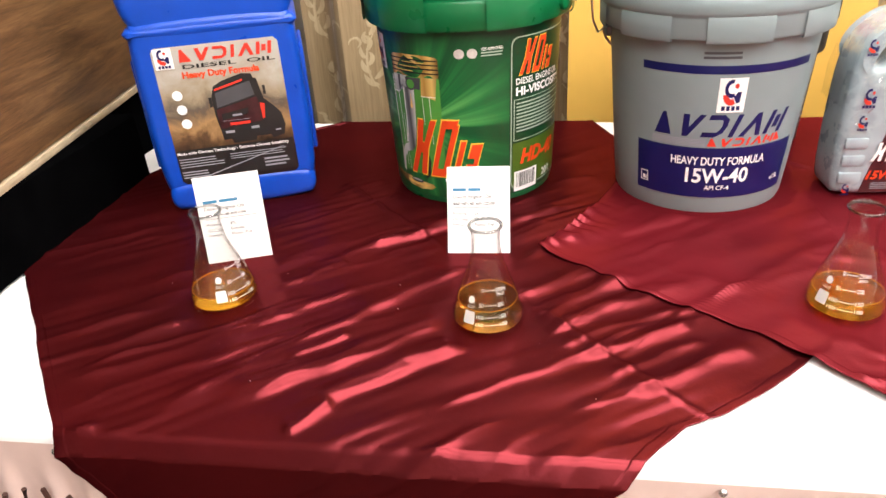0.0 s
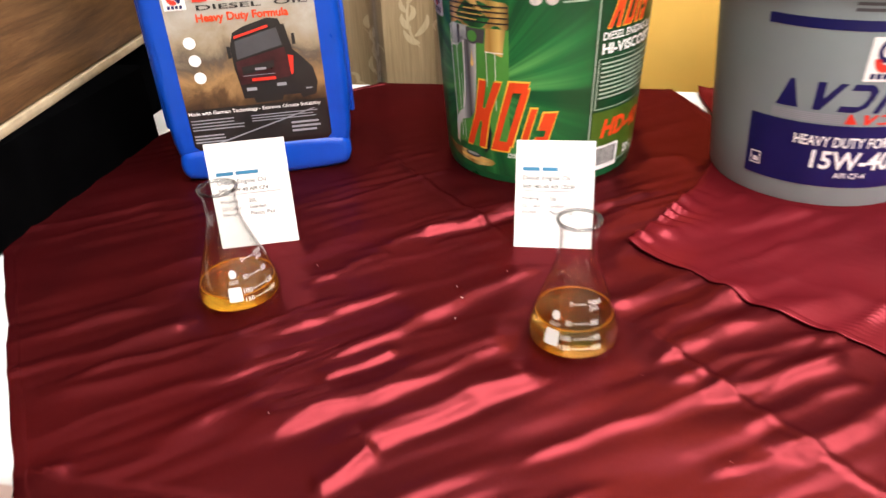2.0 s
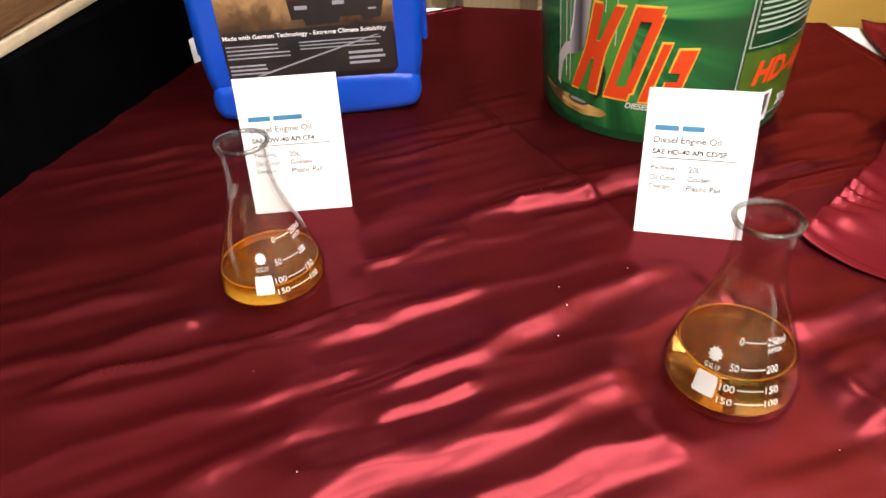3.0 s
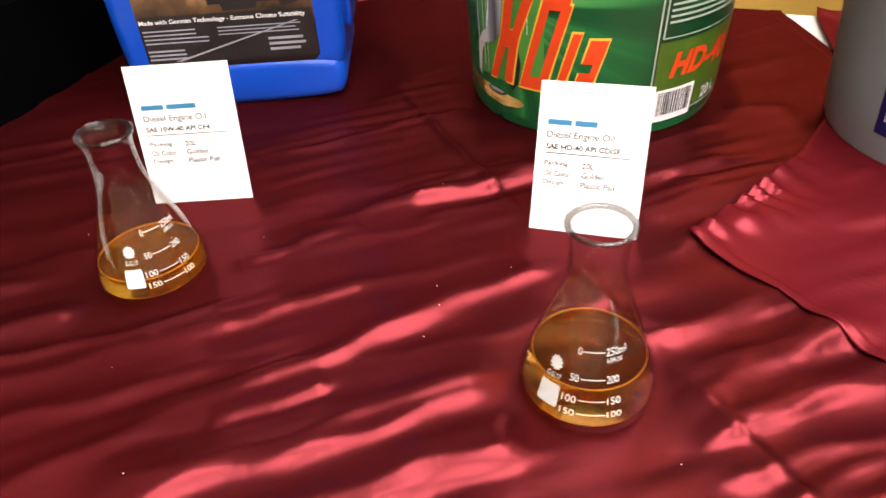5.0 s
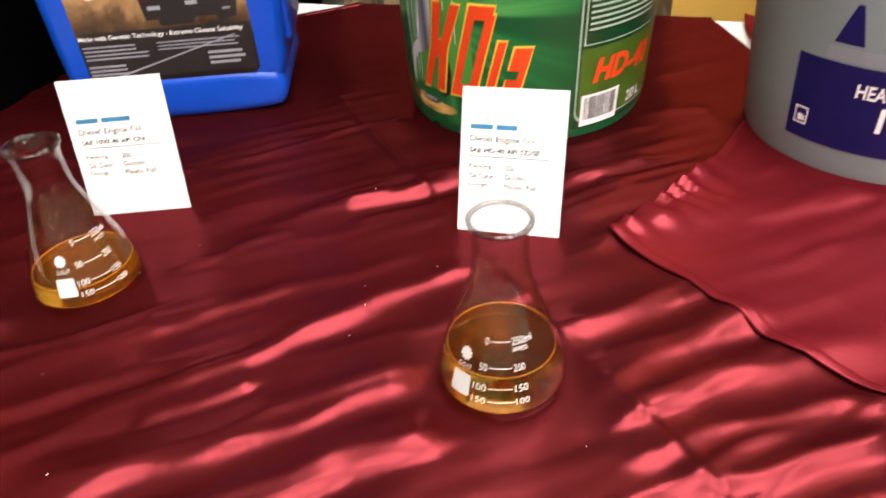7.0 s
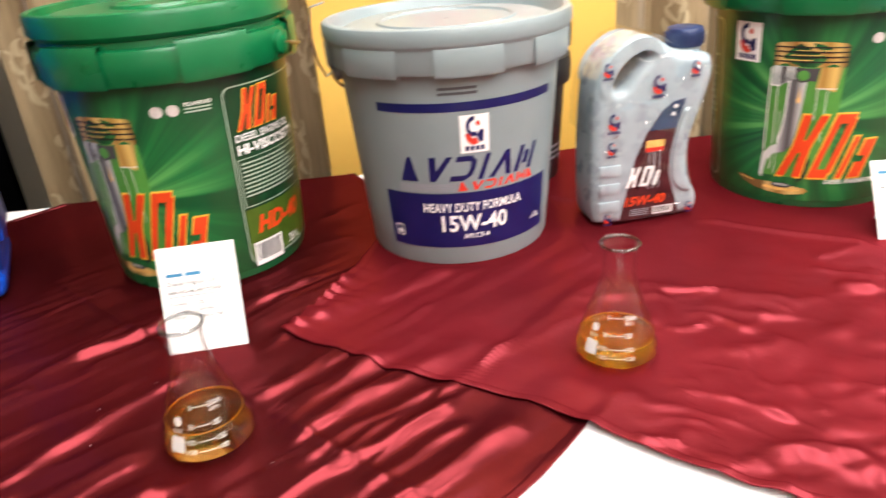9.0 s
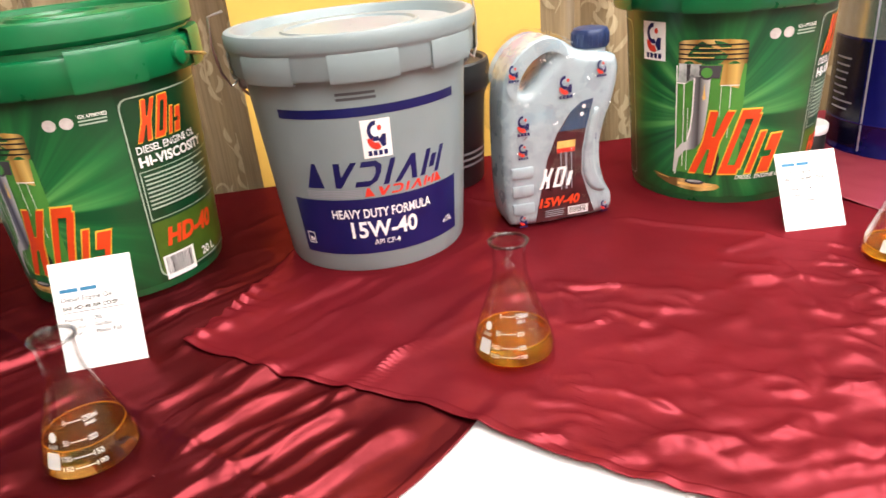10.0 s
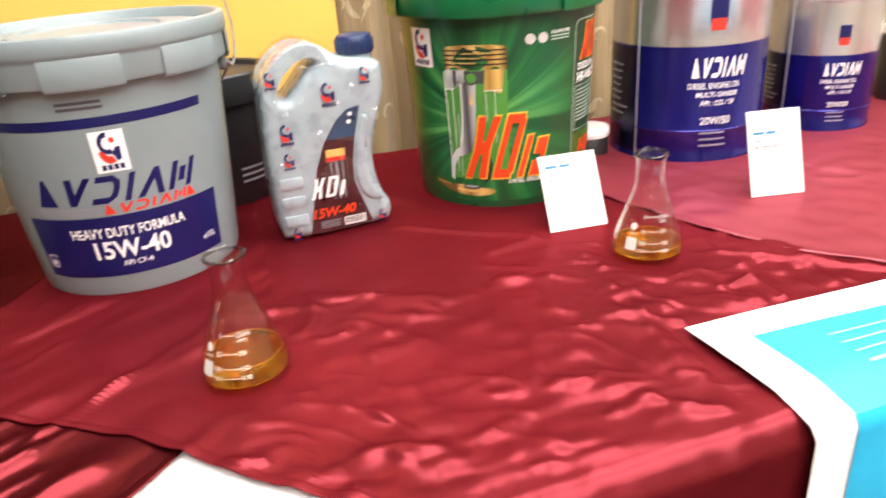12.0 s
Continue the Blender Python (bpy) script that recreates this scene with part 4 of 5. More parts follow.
def grey_pail():
    ob = thing("pail", "grey plastic oil pail with navy print and clipped lid", "pail", pose(0.318, 1.144, TOP + 0.001, 0, 0, 1.5))
    R0, R1, H = 0.1225, 0.146, 0.3
    def cone(z):
        return R0 + (R1 - R0) * z / H
    part("body", lathe([(0.02, 0.004), (R0 - 0.012, 0.004), (R0 - 0.008, 0.0), (R0 - 0.002, 0.0025), (R0, 0.008)] + [(cone(z), z) for z in (0.06, 0.12, 0.18, 0.24, 0.262)], 96), M_GREY, ob)
    lid = part("lid", lathe([(0.1452, 0.255), (0.1535, 0.254), (0.1550, 0.257), (0.1558, 0.279), (0.1562, 0.282), (0.1575, 0.2835), (0.159, 0.287), (0.159, 0.299), (0.157, 0.3035), (0.1535, 0.305), (0.149, 0.3045), (0.146, 0.301), (0.1445, 0.292), (0.142, 0.2895), (0.134, 0.2895), (0.131, 0.293), (0.128, 0.2945), (0.09, 0.2945), (0.088, 0.297), (0.084, 0.297), (0.082, 0.294), (0.002, 0.294)], 96), M_GREY, ob)
    for k in range(8):
        a = 1.0 + 45 * k
        tabm = lathe([(0.1515, 0.252), (0.1562, 0.2505), (0.1577, 0.2535), (0.1583, 0.279), (0.157, 0.2825), (0.151, 0.283)], 8, a0=a - 14.5, a1=a + 14.5)
        part("tab", tabm, M_GREY, lid)
    for sgn in (-1, 1):
        part("ear", lathe([(0.001, 0), (0.011, 0), (0.0125, 0.003), (0.0125, 0.008), (0.009, 0.011), (0.001, 0.011)], 20), M_GREY, ob, m=pose(sgn * 0.139, 0.0, 0.243, 0, sgn * 90, 0))
    part("wire_handle", tube([(0.152 * math.cos(math.pi * k / 24) , 0.13 * math.sin(math.pi * k / 24) * 0.55, 0.243 - 0.075 * math.sin(math.pi * k / 24)) for k in range(25)], 0.0018), M_WIRE, ob, "thin bent steel wire handle")
    part("wire_loop", tube([(0.150, 0, 0.243), (0.158, 0.002, 0.235), (0.164, 0.006, 0.25), (0.166, 0.01, 0.285), (0.163, 0.014, 0.315), (0.15, 0.016, 0.322)], 0.0016), M_WIRE, ob)
    part("wire_loop", tube([(-0.150, 0, 0.243), (-0.160, -0.004, 0.237), (-0.168, -0.012, 0.255), (-0.172, -0.02, 0.29), (-0.168, -0.03, 0.325), (-0.15, -0.03, 0.33)], 0.0016), M_WIRE, ob)
    off = (0.0, 0.0005, 0.0009, 0.0013, 0.0017)
    def put(bm, k):
        return onto_cone(bm, R0, R1, H, off[k])
    part("band", put(patch(-47.5, 51, 0.2085, 0.2195, 36, 1), 1), M_NAVY, ob, "narrow navy band")
    part("label_field", put(patch(-50.5, 52.5, 0.029, 0.105, 36, 3), 1), M_NAVY, ob, "navy label field")
    emblem(ob, put, 2.8, 0.180, 14.6, 0.047)
    pieces("brand_block", put, block_word(-38.5, 42, 0.121, 0.153, 5, 6), 1, M_NAVY, ob)
    pieces("sub_block", put, block_word(-7, 40.5, 0.1075, 0.119, 1.5, 7), 1, M_RED, ob)
    stripes = [patch(-40, -8, 0.1075 + 0.0022 * k, 0.1089 + 0.0022 * k, 12, 1) for k in range(5)]
    part("stripes", put(join(*stripes), 1), M_SILVERINK, ob)
    part("writing", put(lettering("HEAVY DUTY FORMULA", -27, 30, 0.079, 0.0915, 0, 0.02), 2), M_WHITEINK, ob)
    part("writing", put(lettering("15W-40", -17.5, 20.5, 0.0515, 0.0745, 0, 0.025), 2), M_WHITEINK, ob)
    part("writing", put(lettering("API CF-4", -5.5, 9.5, 0.041, 0.048), 2), M_WHITEINK, ob)
    part("writing", put(lettering("e15L", 39.5, 47.5, 0.045, 0.0525), 2), M_WHITEINK, ob)
    part("recycle_mark", put(join(patch(-47.5, -47, 0.042, 0.058, 1, 1), patch(-42.5, -42, 0.042, 0.058), patch(-47.5, -42, 0.042, 0.0433, 2), patch(-47.5, -42, 0.0567, 0.058, 2), disc(-44.2, 0.0535, 0.0015, 8), patch(-46, -44, 0.045, 0.051), patch(-43.8, -43, 0.045, 0.050)), 2), M_WHITEINK, ob)
    part("stamp", put(join(bars(-14, 5, 0.2255, 0.2375, 2, 0.55, 0.1, 4, 4)), 1), M_GREYINK, ob, "faint stamped batch marks")
    return ob


grey_pail()


# ---- the green pails ----
def green_pail(m, label):
    ob = thing("pail", label, "pail", m, "green pails on the table")
    R0, R1, H = 0.127, 0.1425, 0.30
    def cone(z):
        return R0 + (R1 - R0) * z / H
    part("body", lathe([(0.02, 0.004), (R0 - 0.012, 0.004), (R0 - 0.008, 0.0), (R0 - 0.002, 0.002), (R0 - 0.0004, 0.007)] + [(cone(z) - 0.0004, z) for z in (0.1, 0.2, 0.305)], 96), M_GREENBODY, ob)
    lid = part("lid", lathe([(0.1425, 0.2720), (0.1535, 0.2680), (0.1555, 0.2705), (0.1565, 0.3020), (0.1545, 0.3070), (0.1485, 0.3090), (0.1478, 0.3160), (0.153, 0.3190), (0.156, 0.3225), (0.1565, 0.3400), (0.1545, 0.3455), (0.15, 0.3470), (0.1465, 0.3450), (0.145, 0.3370), (0.141, 0.3345), (0.132, 0.3345), (0.129, 0.3390), (0.124, 0.3405), (0.06, 0.3405), (0.057, 0.3440), (0.05, 0.3440), (0.047, 0.3410), (0.002, 0.3410)], 96), M_GREENLID, ob)
    for k in range(6):
        a = -6 + 60 * k
        part("lug", lathe([(0.156, 0.2685), (0.1585, 0.2675), (0.1600, 0.2710), (0.1605, 0.3090), (0.1585, 0.3135), (0.148, 0.3140)], 10, a0=a - 15, a1=a + 15), M_GREENLID, lid)
    for sgn in (-1, 1):
        part("ear", lathe([(0.001, 0), (0.013, 0), (0.0145, 0.003), (0.0145, 0.009), (0.01, 0.012), (0.001, 0.012)], 20), M_GREENLID, ob, m=pose(sgn * 0.152, 0.0, 0.289, 0, sgn * 90, 0))
    part("wire_handle", tube([(0.163 * math.cos(math.pi * k / 24), 0.16 * math.sin(math.pi * k / 24), 0.289 - 0.03 * math.sin(math.pi * k / 24)) for k in range(25)], 0.002), M_WIRE, ob, "thin steel wire handle")
    off = (0.0, 0.0003, 0.0007, 0.0011, 0.0015, 0.0019, 0.0023)
    def put(bm, k):
        return onto_cone(bm, R0, R1, H, off[k])
    part("label_print", lathe([(cone(z) + 0.0002, z) for z in (0.012, 0.07, 0.13, 0.19, 0.2685)], 60, uv=True, a0=-62, a1=54), M_GREENPRINT, ob, "green printed label with paler rays")
    part("side_print", lathe([(cone(z) + 0.0002, z) for z in (0.012, 0.1, 0.2685)], 30, a0=54, a1=120), M_DARKGREEN, ob)
    part("side_print", lathe([(cone(z) + 0.0002, z) for z in (0.012, 0.1, 0.2685)], 30, a0=-130, a1=-62), M_DARKGREEN, ob)
    # piston drawing
    part("clear_field", put(patch(-25.5, 11.0, 0.046, 0.2, 14, 4), 1), M_LIGHTGREEN, ob)
    rd = lambda u, v, ru, rv, a0=0, a1=360, n=18: [(u + ru * math.cos(radians(a0 + (a1 - a0) * k / n)), v + rv * math.sin(radians(a0 + (a1 - a0) * k / n))) for k in range(n + (a1 - a0 < 360))]
    part("piston_print", put(shape([(-25, 0.2005), (10.4, 0.2005), (11.2, 0.2045), (11.2, 0.2275), (9.5, 0.2305), (2, 0.2325), (-14, 0.2325), (-23, 0.231), (-25, 0.228)], 2), 2), M_GOLDBAND, ob, "golden piston picture")
    part("piston_skirt", put(shape([(-1.0, 0.2005), (9.6, 0.2005), (8.6, 0.185), (7.8, 0.168), (5.0, 0.170), (1.0, 0.1725), (-2.2, 0.1725)], 2), 2), M_GOLDBAND, ob)
    pieces("piston_ring", put, [patch(-25.2 + 0.2 * k, 11.3 - 0.15 * k, 0.2062 + 0.0062 * k, 0.2080 + 0.0062 * k, 14, 1) for k in range(4)], 4, M_BLACKINK, ob)
    pieces("ring_shine", put, [patch(-20 + 3 * k, -6 + 4 * k, 0.2088 + 0.0062 * k, 0.2098 + 0.0062 * k, 6, 1) for k in range(3)], 4, M_BRIGHTGOLD, ob)
    part("skirt_print", put(shape([(-24.8, 0.2005), (-12.5, 0.2005), (-12.5, 0.1815), (-19, 0.1775), (-20.5, 0.1735), (-25.3, 0.1745)], 2), 2), M_STEELPRINT, ob, "silver piston skirt picture")
    pieces("skirt_shade", put, [shape([(-20.2, 0.2), (-18, 0.2), (-18.6, 0.1785), (-20.2, 0.1765)], 1), shape([(-13.5, 0.199), (-1.5, 0.199), (-2.5, 0.182), (-12.6, 0.1835)], 1)], 3, M_GREYINK, ob)
    pieces("skirt_line", put, [patch(-25.4, -20.4, 0.1735, 0.1748, 2, 1), patch(-2.0, 8.2, 0.1722, 0.1732, 4, 1)], 4, M_WHITEINK, ob)
    pieces("cylinder_line", put, [patch(-26.2, -25.6, 0.042, 0.198, 1, 3), patch(-21.6, -21.2, 0.055, 0.174, 1, 3), patch(-19.0, -18.7, 0.05, 0.14, 1, 3), patch(3.6, 3.9, 0.10, 0.172, 1, 3), patch(-1.4, -1.1, 0.13, 0.172, 1, 2)], 3, M_WHITEINK, ob)
    part("rod_print", put(shape([(-15.2, 0.184), (-7.0, 0.184), (-7.6, 0.15), (-8.6, 0.12), (-10.6, 0.093), (-14, 0.083), (-20, 0.079), (-23.5, 0.068), (-25.4, 0.045), (-27.4, 0.045), (-26.4, 0.075), (-22.5, 0.088), (-18.2, 0.094), (-16.4, 0.112), (-15.6, 0.14)], 2), 4), M_STEELBAND, ob, "grey connecting rod picture")
    part("rod_edge", put(join(shape([(-16.0, 0.182), (-15.2, 0.182), (-15.7, 0.135), (-16.6, 0.11), (-18.4, 0.093), (-19.0, 0.096), (-17.3, 0.114), (-16.4, 0.138)], 1)), 5), M_WHITEINK, ob)
    part("hub_print", put(shape(rd(-9.2, 0.1895, 4.2, 0.0096), 1), 4), M_GREYINK, ob)
    part("pin_print", put(shape(rd(-9.2, 0.1895, 3.0, 0.0068), 1), 5), M_LIGHTGREEN, ob)
    part("drop_print", put(shape([(-10.0, 0.176), (-9.4, 0.162), (-9.0, 0.156), (-9.6, 0.1525), (-10.5, 0.1525), (-11.0, 0.156), (-10.4, 0.163)], 1), 5), M_BRIGHTGOLD, ob)
    part("crank_print", put(shape([(-6.5, 0.075), (-1.5, 0.09), (0.5, 0.07), (-1, 0.048), (-4, 0.04), (-6.5, 0.05)], 1), 3), M_BLACKINK, ob)
    part("tray_print", put(shape([(-43, 0.0385), (-39, 0.0395), (-30, 0.0355), (-20, 0.036), (-8, 0.033), (0, 0.031), (2, 0.027), (-1, 0.0225), (-10, 0.0195), (-20, 0.021), (-30, 0.0245), (-38, 0.031)], 2), 2), M_GOLDBAND, ob, "golden oil pool picture")
    part("tray_shine", put(join(shape([(-24, 0.0305), (-10, 0.0285), (-2, 0.0285), (-6, 0.0255), (-16, 0.025), (-24, 0.027)], 1), shape([(-40, 0.038), (-30, 0.0345), (-30, 0.0335), (-38, 0.036)], 1)), 3), M_BRIGHTGOLD, ob)
    part("base_print", put(shape(rd(-13.5, 0.0335, 6.0, 0.0036), 1), 4), M_GREYINK, ob)
    part("base_shine", put(shape(rd(-13.5, 0.0345, 4.6, 0.0018), 1), 5), M_STEELPRINT, ob)
    # leaning brand blocks, red with a yellow rim
    W, HT = (0.40, 0.35, 0.10, 0.21), (1.0, 1.02, 0.66, 0.6)
    pieces("block_rim", put, glyph_rows(-17, 40.5, 0.048, 0.137, 11, W, HT, 0.0022), 4, M_YELLOWINK, ob)
    pieces("brand_block", put, glyph_rows(-17, 40.5, 0.048, 0.137, 11, W, HT), 5, M_ORANGERED, ob)
    part("writing", put(lettering("DIESEL ENGINE OIL", 10, 40, 0.0395, 0.0455, 0.2), 5), M_WHITEINK, ob)
    emblem(ob, put, -42, 0.2275, 17, 0.052)
    part("seal", put(join(shape([(24 + 3.0 * math.cos(a * 0.35), 0.2355 + 0.0068 * math.sin(a * 0.35)) for a in range(18)], 0)), 2), M_SEAL, ob, "round pale seal")
    part("seal", put(join(shape([(31.5 + 3.0 * math.cos(a * 0.35), 0.2355 + 0.0068 * math.sin(a * 0.35)) for a in range(18)], 0)), 2), M_SEAL, ob, "round pale seal")
    part("writing", put(lettering("VDS APPROVED", 36.5, 49.5, 0.2385, 0.243), 2), M_WHITEINK, ob)
    part("fine_print", put(bars(36.5, 49.5, 0.2285, 0.2365, 2, 0.45, 0.1, 3, 4), 2), M_PALEINK, ob)
    # panel at the side
    def frame_line(ua, ub, va, vb, ru, rv):
        """A thin line round a panel with rounded corners."""
        pts = rd(ub - ru, vb - rv, ru, rv, 0, 90, 6) + rd(ua + ru, vb - rv, ru, rv, 90, 180, 6) + rd(ua + ru, va + rv, ru, rv, 180, 270, 6) + rd(ub - ru, va + rv, ru, rv, 270, 360.001, 6)[:7]
        cu, cv = (ua + ub) / 2, (va + vb) / 2
        bm = bmesh.new()
        dense = []
        for p, q in zip(pts, pts[1:] + pts[:1]):
            n = max(1, int(abs(q[0] - p[0]) / 3))
            dense += [(p[0] + (q[0] - p[0]) * k / n, p[1] + (q[1] - p[1]) * k / n) for k in range(n)]
        out = [bm.verts.new((u, v, 0)) for u, v in dense]
        inn = [bm.verts.new((cu + (u - cu) * (1 - 1.3 / (ub - ua)), cv + (v - cv) * (1 - 0.0034 / (vb - va)), 0)) for u, v in dense]
        for k in range(len(dense)):
            m1 = (k + 1) % len(dense)
            bm.faces.new((out[k], out[m1], inn[m1], inn[k]))
        return bm
    part("panel_line", put(frame_line(54.6, 119, 0.0188, 0.2512, 4.5, 0.012), 2), M_PALEINK, ob)
    pieces("side_rim", put, glyph_rows(60, 92, 0.197, 0.245, 6, W, HT, 0.0012), 3, M_YELLOWINK, ob)
    pieces("side_block", put, glyph_rows(60, 92, 0.197, 0.245, 6, W, HT), 4, M_ORANGERED, ob)
    part("writing", put(lettering("DIESEL ENGINE OIL", 58, 98, 0.183, 0.1925), 3), M_WHITEINK, ob)
    part("writing", put(lettering("HI-VISCOSITY", 58, 104, 0.1665, 0.1795, 0, 0.035), 3), M_WHITEINK, ob)
    part("fine_print", put(bars(58.5, 108, 0.108, 0.156, 9, 0.4, 0.35, 8, 12), 3), M_PALEINK, ob)
    for (a, b, z0_, z1_) in ((56.6, 57.2, 0.098, 0.161), (56.6, 112, 0.0975, 0.0985), (56.6, 112, 0.1605, 0.1615)):
        part("panel_line", put(patch(a, b, z0_, z1_, max(1, int((b - a) / 4)), 1), 3), M_PALEINK, ob)
    part("olive_field", put(patch(56, 117.5, 0.022, 0.094, 16, 2), 2), M_OLIVE, ob)
    part("writing", put(lettering("HD-40", 62, 98, 0.058, 0.083, 0.25, 0.045), 4), M_ORANGERED, ob)
    part("barcode_field", put(patch(57.5, 77.5, 0.014, 0.047, 6, 1), 3), M_WHITEINK, ob)
    part("barcode", put(barcode(57.5, 77.5, 0.014, 0.047), 4), M_BLACKINK, ob)
    part("writing", put(lettering("20 L", 84, 96, 0.024, 0.036), 3), M_WHITEINK, ob)
    part("panel_line", put(frame_line(-120, -63.2, 0.0188, 0.2512, 4.5, 0.012), 2), M_PALEINK, ob)
    part("fine_print", put(bars(-112, -67, 0.07, 0.2, 14, 0.3, 0.35, 18, 10), 3), M_PALEINK, ob)
    return ob


green_pail(pose(-0.036, 1.168, TOP + 0.001, 0, 0, -22), "green plastic oil pail turned to show its side panel")
green_pail(pose(0.857, 1.190, TOP + 0.002, 0, 0, -28), "green plastic oil pail with a piston picture")


# ---- blue jerrycan ----
def jerrycan():
    ob = thing("jerrycan", "bright blue plastic jerrycan with a lorry label", "jerrycan", pose(-0.391, 1.032, TOP + 0.001, 0, 0, 21.5))
    w, dp = 0.118, 0.165
    def outline(x, z0_, z1_, c):
        return [(-x + c, z0_), (x - c, z0_), (x, z0_ + c), (x, z1_ - c), (x - c, z1_), (-x + c, z1_), (-x, z1_ - c), (-x, z0_ + c)]
    def block(x, z0_, z1_, d, bev, c=0.02):
        bm = slab([outline(x, z0_, z1_, c)], d, bev, 4)
        bmesh.ops.translate(bm, verts=bm.verts, vec=(0, dp / 2, 0))
        return bm
    part("foot", block(0.115, 0.0, 0.052, dp, 0.012, 0.014), M_BLUE, ob)
    part("body", block(0.121, 0.03, 0.30, dp - 0.006, 0.014, 0.016), M_BLUE, ob)
    part("shoulder", block(0.1235, 0.268, 0.292, dp - 0.003, 0.012, 0.010), M_BLUE, ob)
    up = slab([outline(0.124, 0.27, 0.415, 0.03), [(-0.05, 0.335), (0.045, 0.335), (0.06, 0.35), (0.06, 0.372), (0.045, 0.385), (-0.05, 0.385), (-0.065, 0.372), (-0.065, 0.35)]], dp - 0.012, 0.014, 4)
    bmesh.ops.translate(up, verts=up.verts, vec=(0, dp / 2, 0))
    part("handle_top", up, M_BLUE, ob, "top with a moulded handle opening")
    part("cap", lathe([(0.001, 0.43), (0.022, 0.43), (0.025, 0.427), (0.0255, 0.40), (0.024, 0.395)], 28), M_BLUE, ob, m=pose(0.07, dp / 2, 0))
    for sgn in (-1, 1):
        part("side_rib", box(sgn * 0.1225 - 0.004, sgn * 0.1225 + 0.004, 0.03, dp - 0.03, 0.07, 0.24, 0.0035, 2), M_BLUE, ob)
    y = 0.0032
    def put(bm, k):
        return onto_face(bm, y - 0.0012 - 0.0006 * k)
    c = 0.006
    x0_, x1_, z0_, z1_ = -0.090, 0.091, 0.047, 0.259
    part("label_print", put(shape([(x0_ + c, z0_), (x1_ - c, z0_), (x1_, z0_ + c), (x1_, z1_ - c), (x1_ - c, z1_), (x0_ + c, z1_), (x0_, z1_ - c), (x0_, z0_ + c)], 1), 0), M_SKYPRINT, ob, "printed label with dusty sky")
    part("label_base", put(patch(x0_ + 0.002, x1_ - 0.002, 0.053, 0.103), 1), M_BLACKINK, ob)
    emblem(ob, put, -0.074, 0.243, 0.026, 0.030)
    pieces("brand_block", put, block_word(-0.053, 0.082, 0.236, 0.254, 0.003, 6), 2, M_RED, ob)
    part("writing", put(lettering("DIESEL  OIL", -0.05, 0.083, 0.226, 0.232), 2), M_BLACKINK, ob)
    part("writing", put(lettering("Heavy Duty Formula", -0.053, 0.058, 0.209, 0.222, 0, 0.035), 2), M_ORANGERED, ob)
    part("writing", put(lettering("Made with German Technology - Extreme Climate Suitability", -0.088, 0.082, 0.094, 0.100), 2), M_WHITEINK, ob)
    part("fine_print", put(join(bars(-0.087, -0.02, 0.072, 0.089, 4, 0.35, 0.2, 2), bars(-0.01, 0.08, 0.078, 0.089, 3, 0.35, 0.2, 3), bars(0.04, 0.08, 0.058, 0.075, 3, 0.5, 0.3, 7), bars(-0.087, -0.045, 0.055, 0.068, 3, 0.45, 0.2, 9)), 2), M_SILVERINK, ob)
    part("scratch", put(shape([(-0.062, 0.055), (-0.055, 0.055), (0.075, 0.0915), (0.07, 0.0915)], 0), 3), M_SILVERINK, ob, "pale diagonal light streak print")
    for k in range(3):
        part("seal", put(disc(-0.067 + 0.002 * k, 0.188 - 0.022 * k, 0.0075), 2), M_WHITEINK, ob, "round white seal")
    # the lorry picture
    part("lorry_print", put(shape([(-0.02, 0.178), (-0.014, 0.196), (0.0, 0.203), (0.03, 0.211), (0.044, 0.209), (0.046, 0.202), (0.05, 0.202), (0.053, 0.186), (0.056, 0.17), (0.066, 0.16), (0.078, 0.146), (0.082, 0.126), (0.078, 0.11), (0.06, 0.106), (0.058, 0.112), (0.036, 0.112), (0.034, 0.106), (0.0, 0.105), (-0.002, 0.112), (-0.014, 0.112), (-0.016, 0.13), (-0.019, 0.15)], 1), 1), M_BLACKINK, ob, "dark lorry picture")
    part("lorry_cab", put(shape([(-0.016, 0.16), (0.046, 0.174), (0.05, 0.15), (0.048, 0.136), (-0.015, 0.13)], 1), 2), M_MAROON, ob)
    pieces("lorry_panel", put, [shape([(-0.013, 0.192), (0.03, 0.203), (0.03, 0.2), (-0.013, 0.189)], 0), shape([(0.049, 0.164), (0.056, 0.162), (0.053, 0.14), (0.05, 0.138)], 0), patch(0.0, 0.03, 0.134, 0.138)], 3, M_RED, ob)
    part("lorry_screen", put(shape([(-0.013, 0.186), (0.04, 0.199), (0.044, 0.177), (-0.014, 0.163)], 1), 3), M_GREYINK, ob)
    part("lorry_grille", put(shape([(-0.01, 0.143), (0.03, 0.15), (0.031, 0.159), (-0.01, 0.153)], 0), 3), M_BLACKINK, ob)
    pieces("lorry_badge", put, [patch(0.006, 0.02, 0.148, 0.151), patch(-0.01, 0.03, 0.1415, 0.1422, 1, 1, 0.0), patch(0.066, 0.074, 0.118, 0.12)], 4, M_SILVERINK, ob)
    pieces("lorry_lamp", put, [patch(-0.009, 0.004, 0.122, 0.126), patch(0.03, 0.042, 0.125, 0.129)], 3, M_SILVERINK, ob)
    pieces("lorry_mirror", put, [patch(-0.024, -0.02, 0.165, 0.18), patch(0.057, 0.061, 0.176, 0.19)], 2, M_BLACKINK, ob)
    return ob


jerrycan()


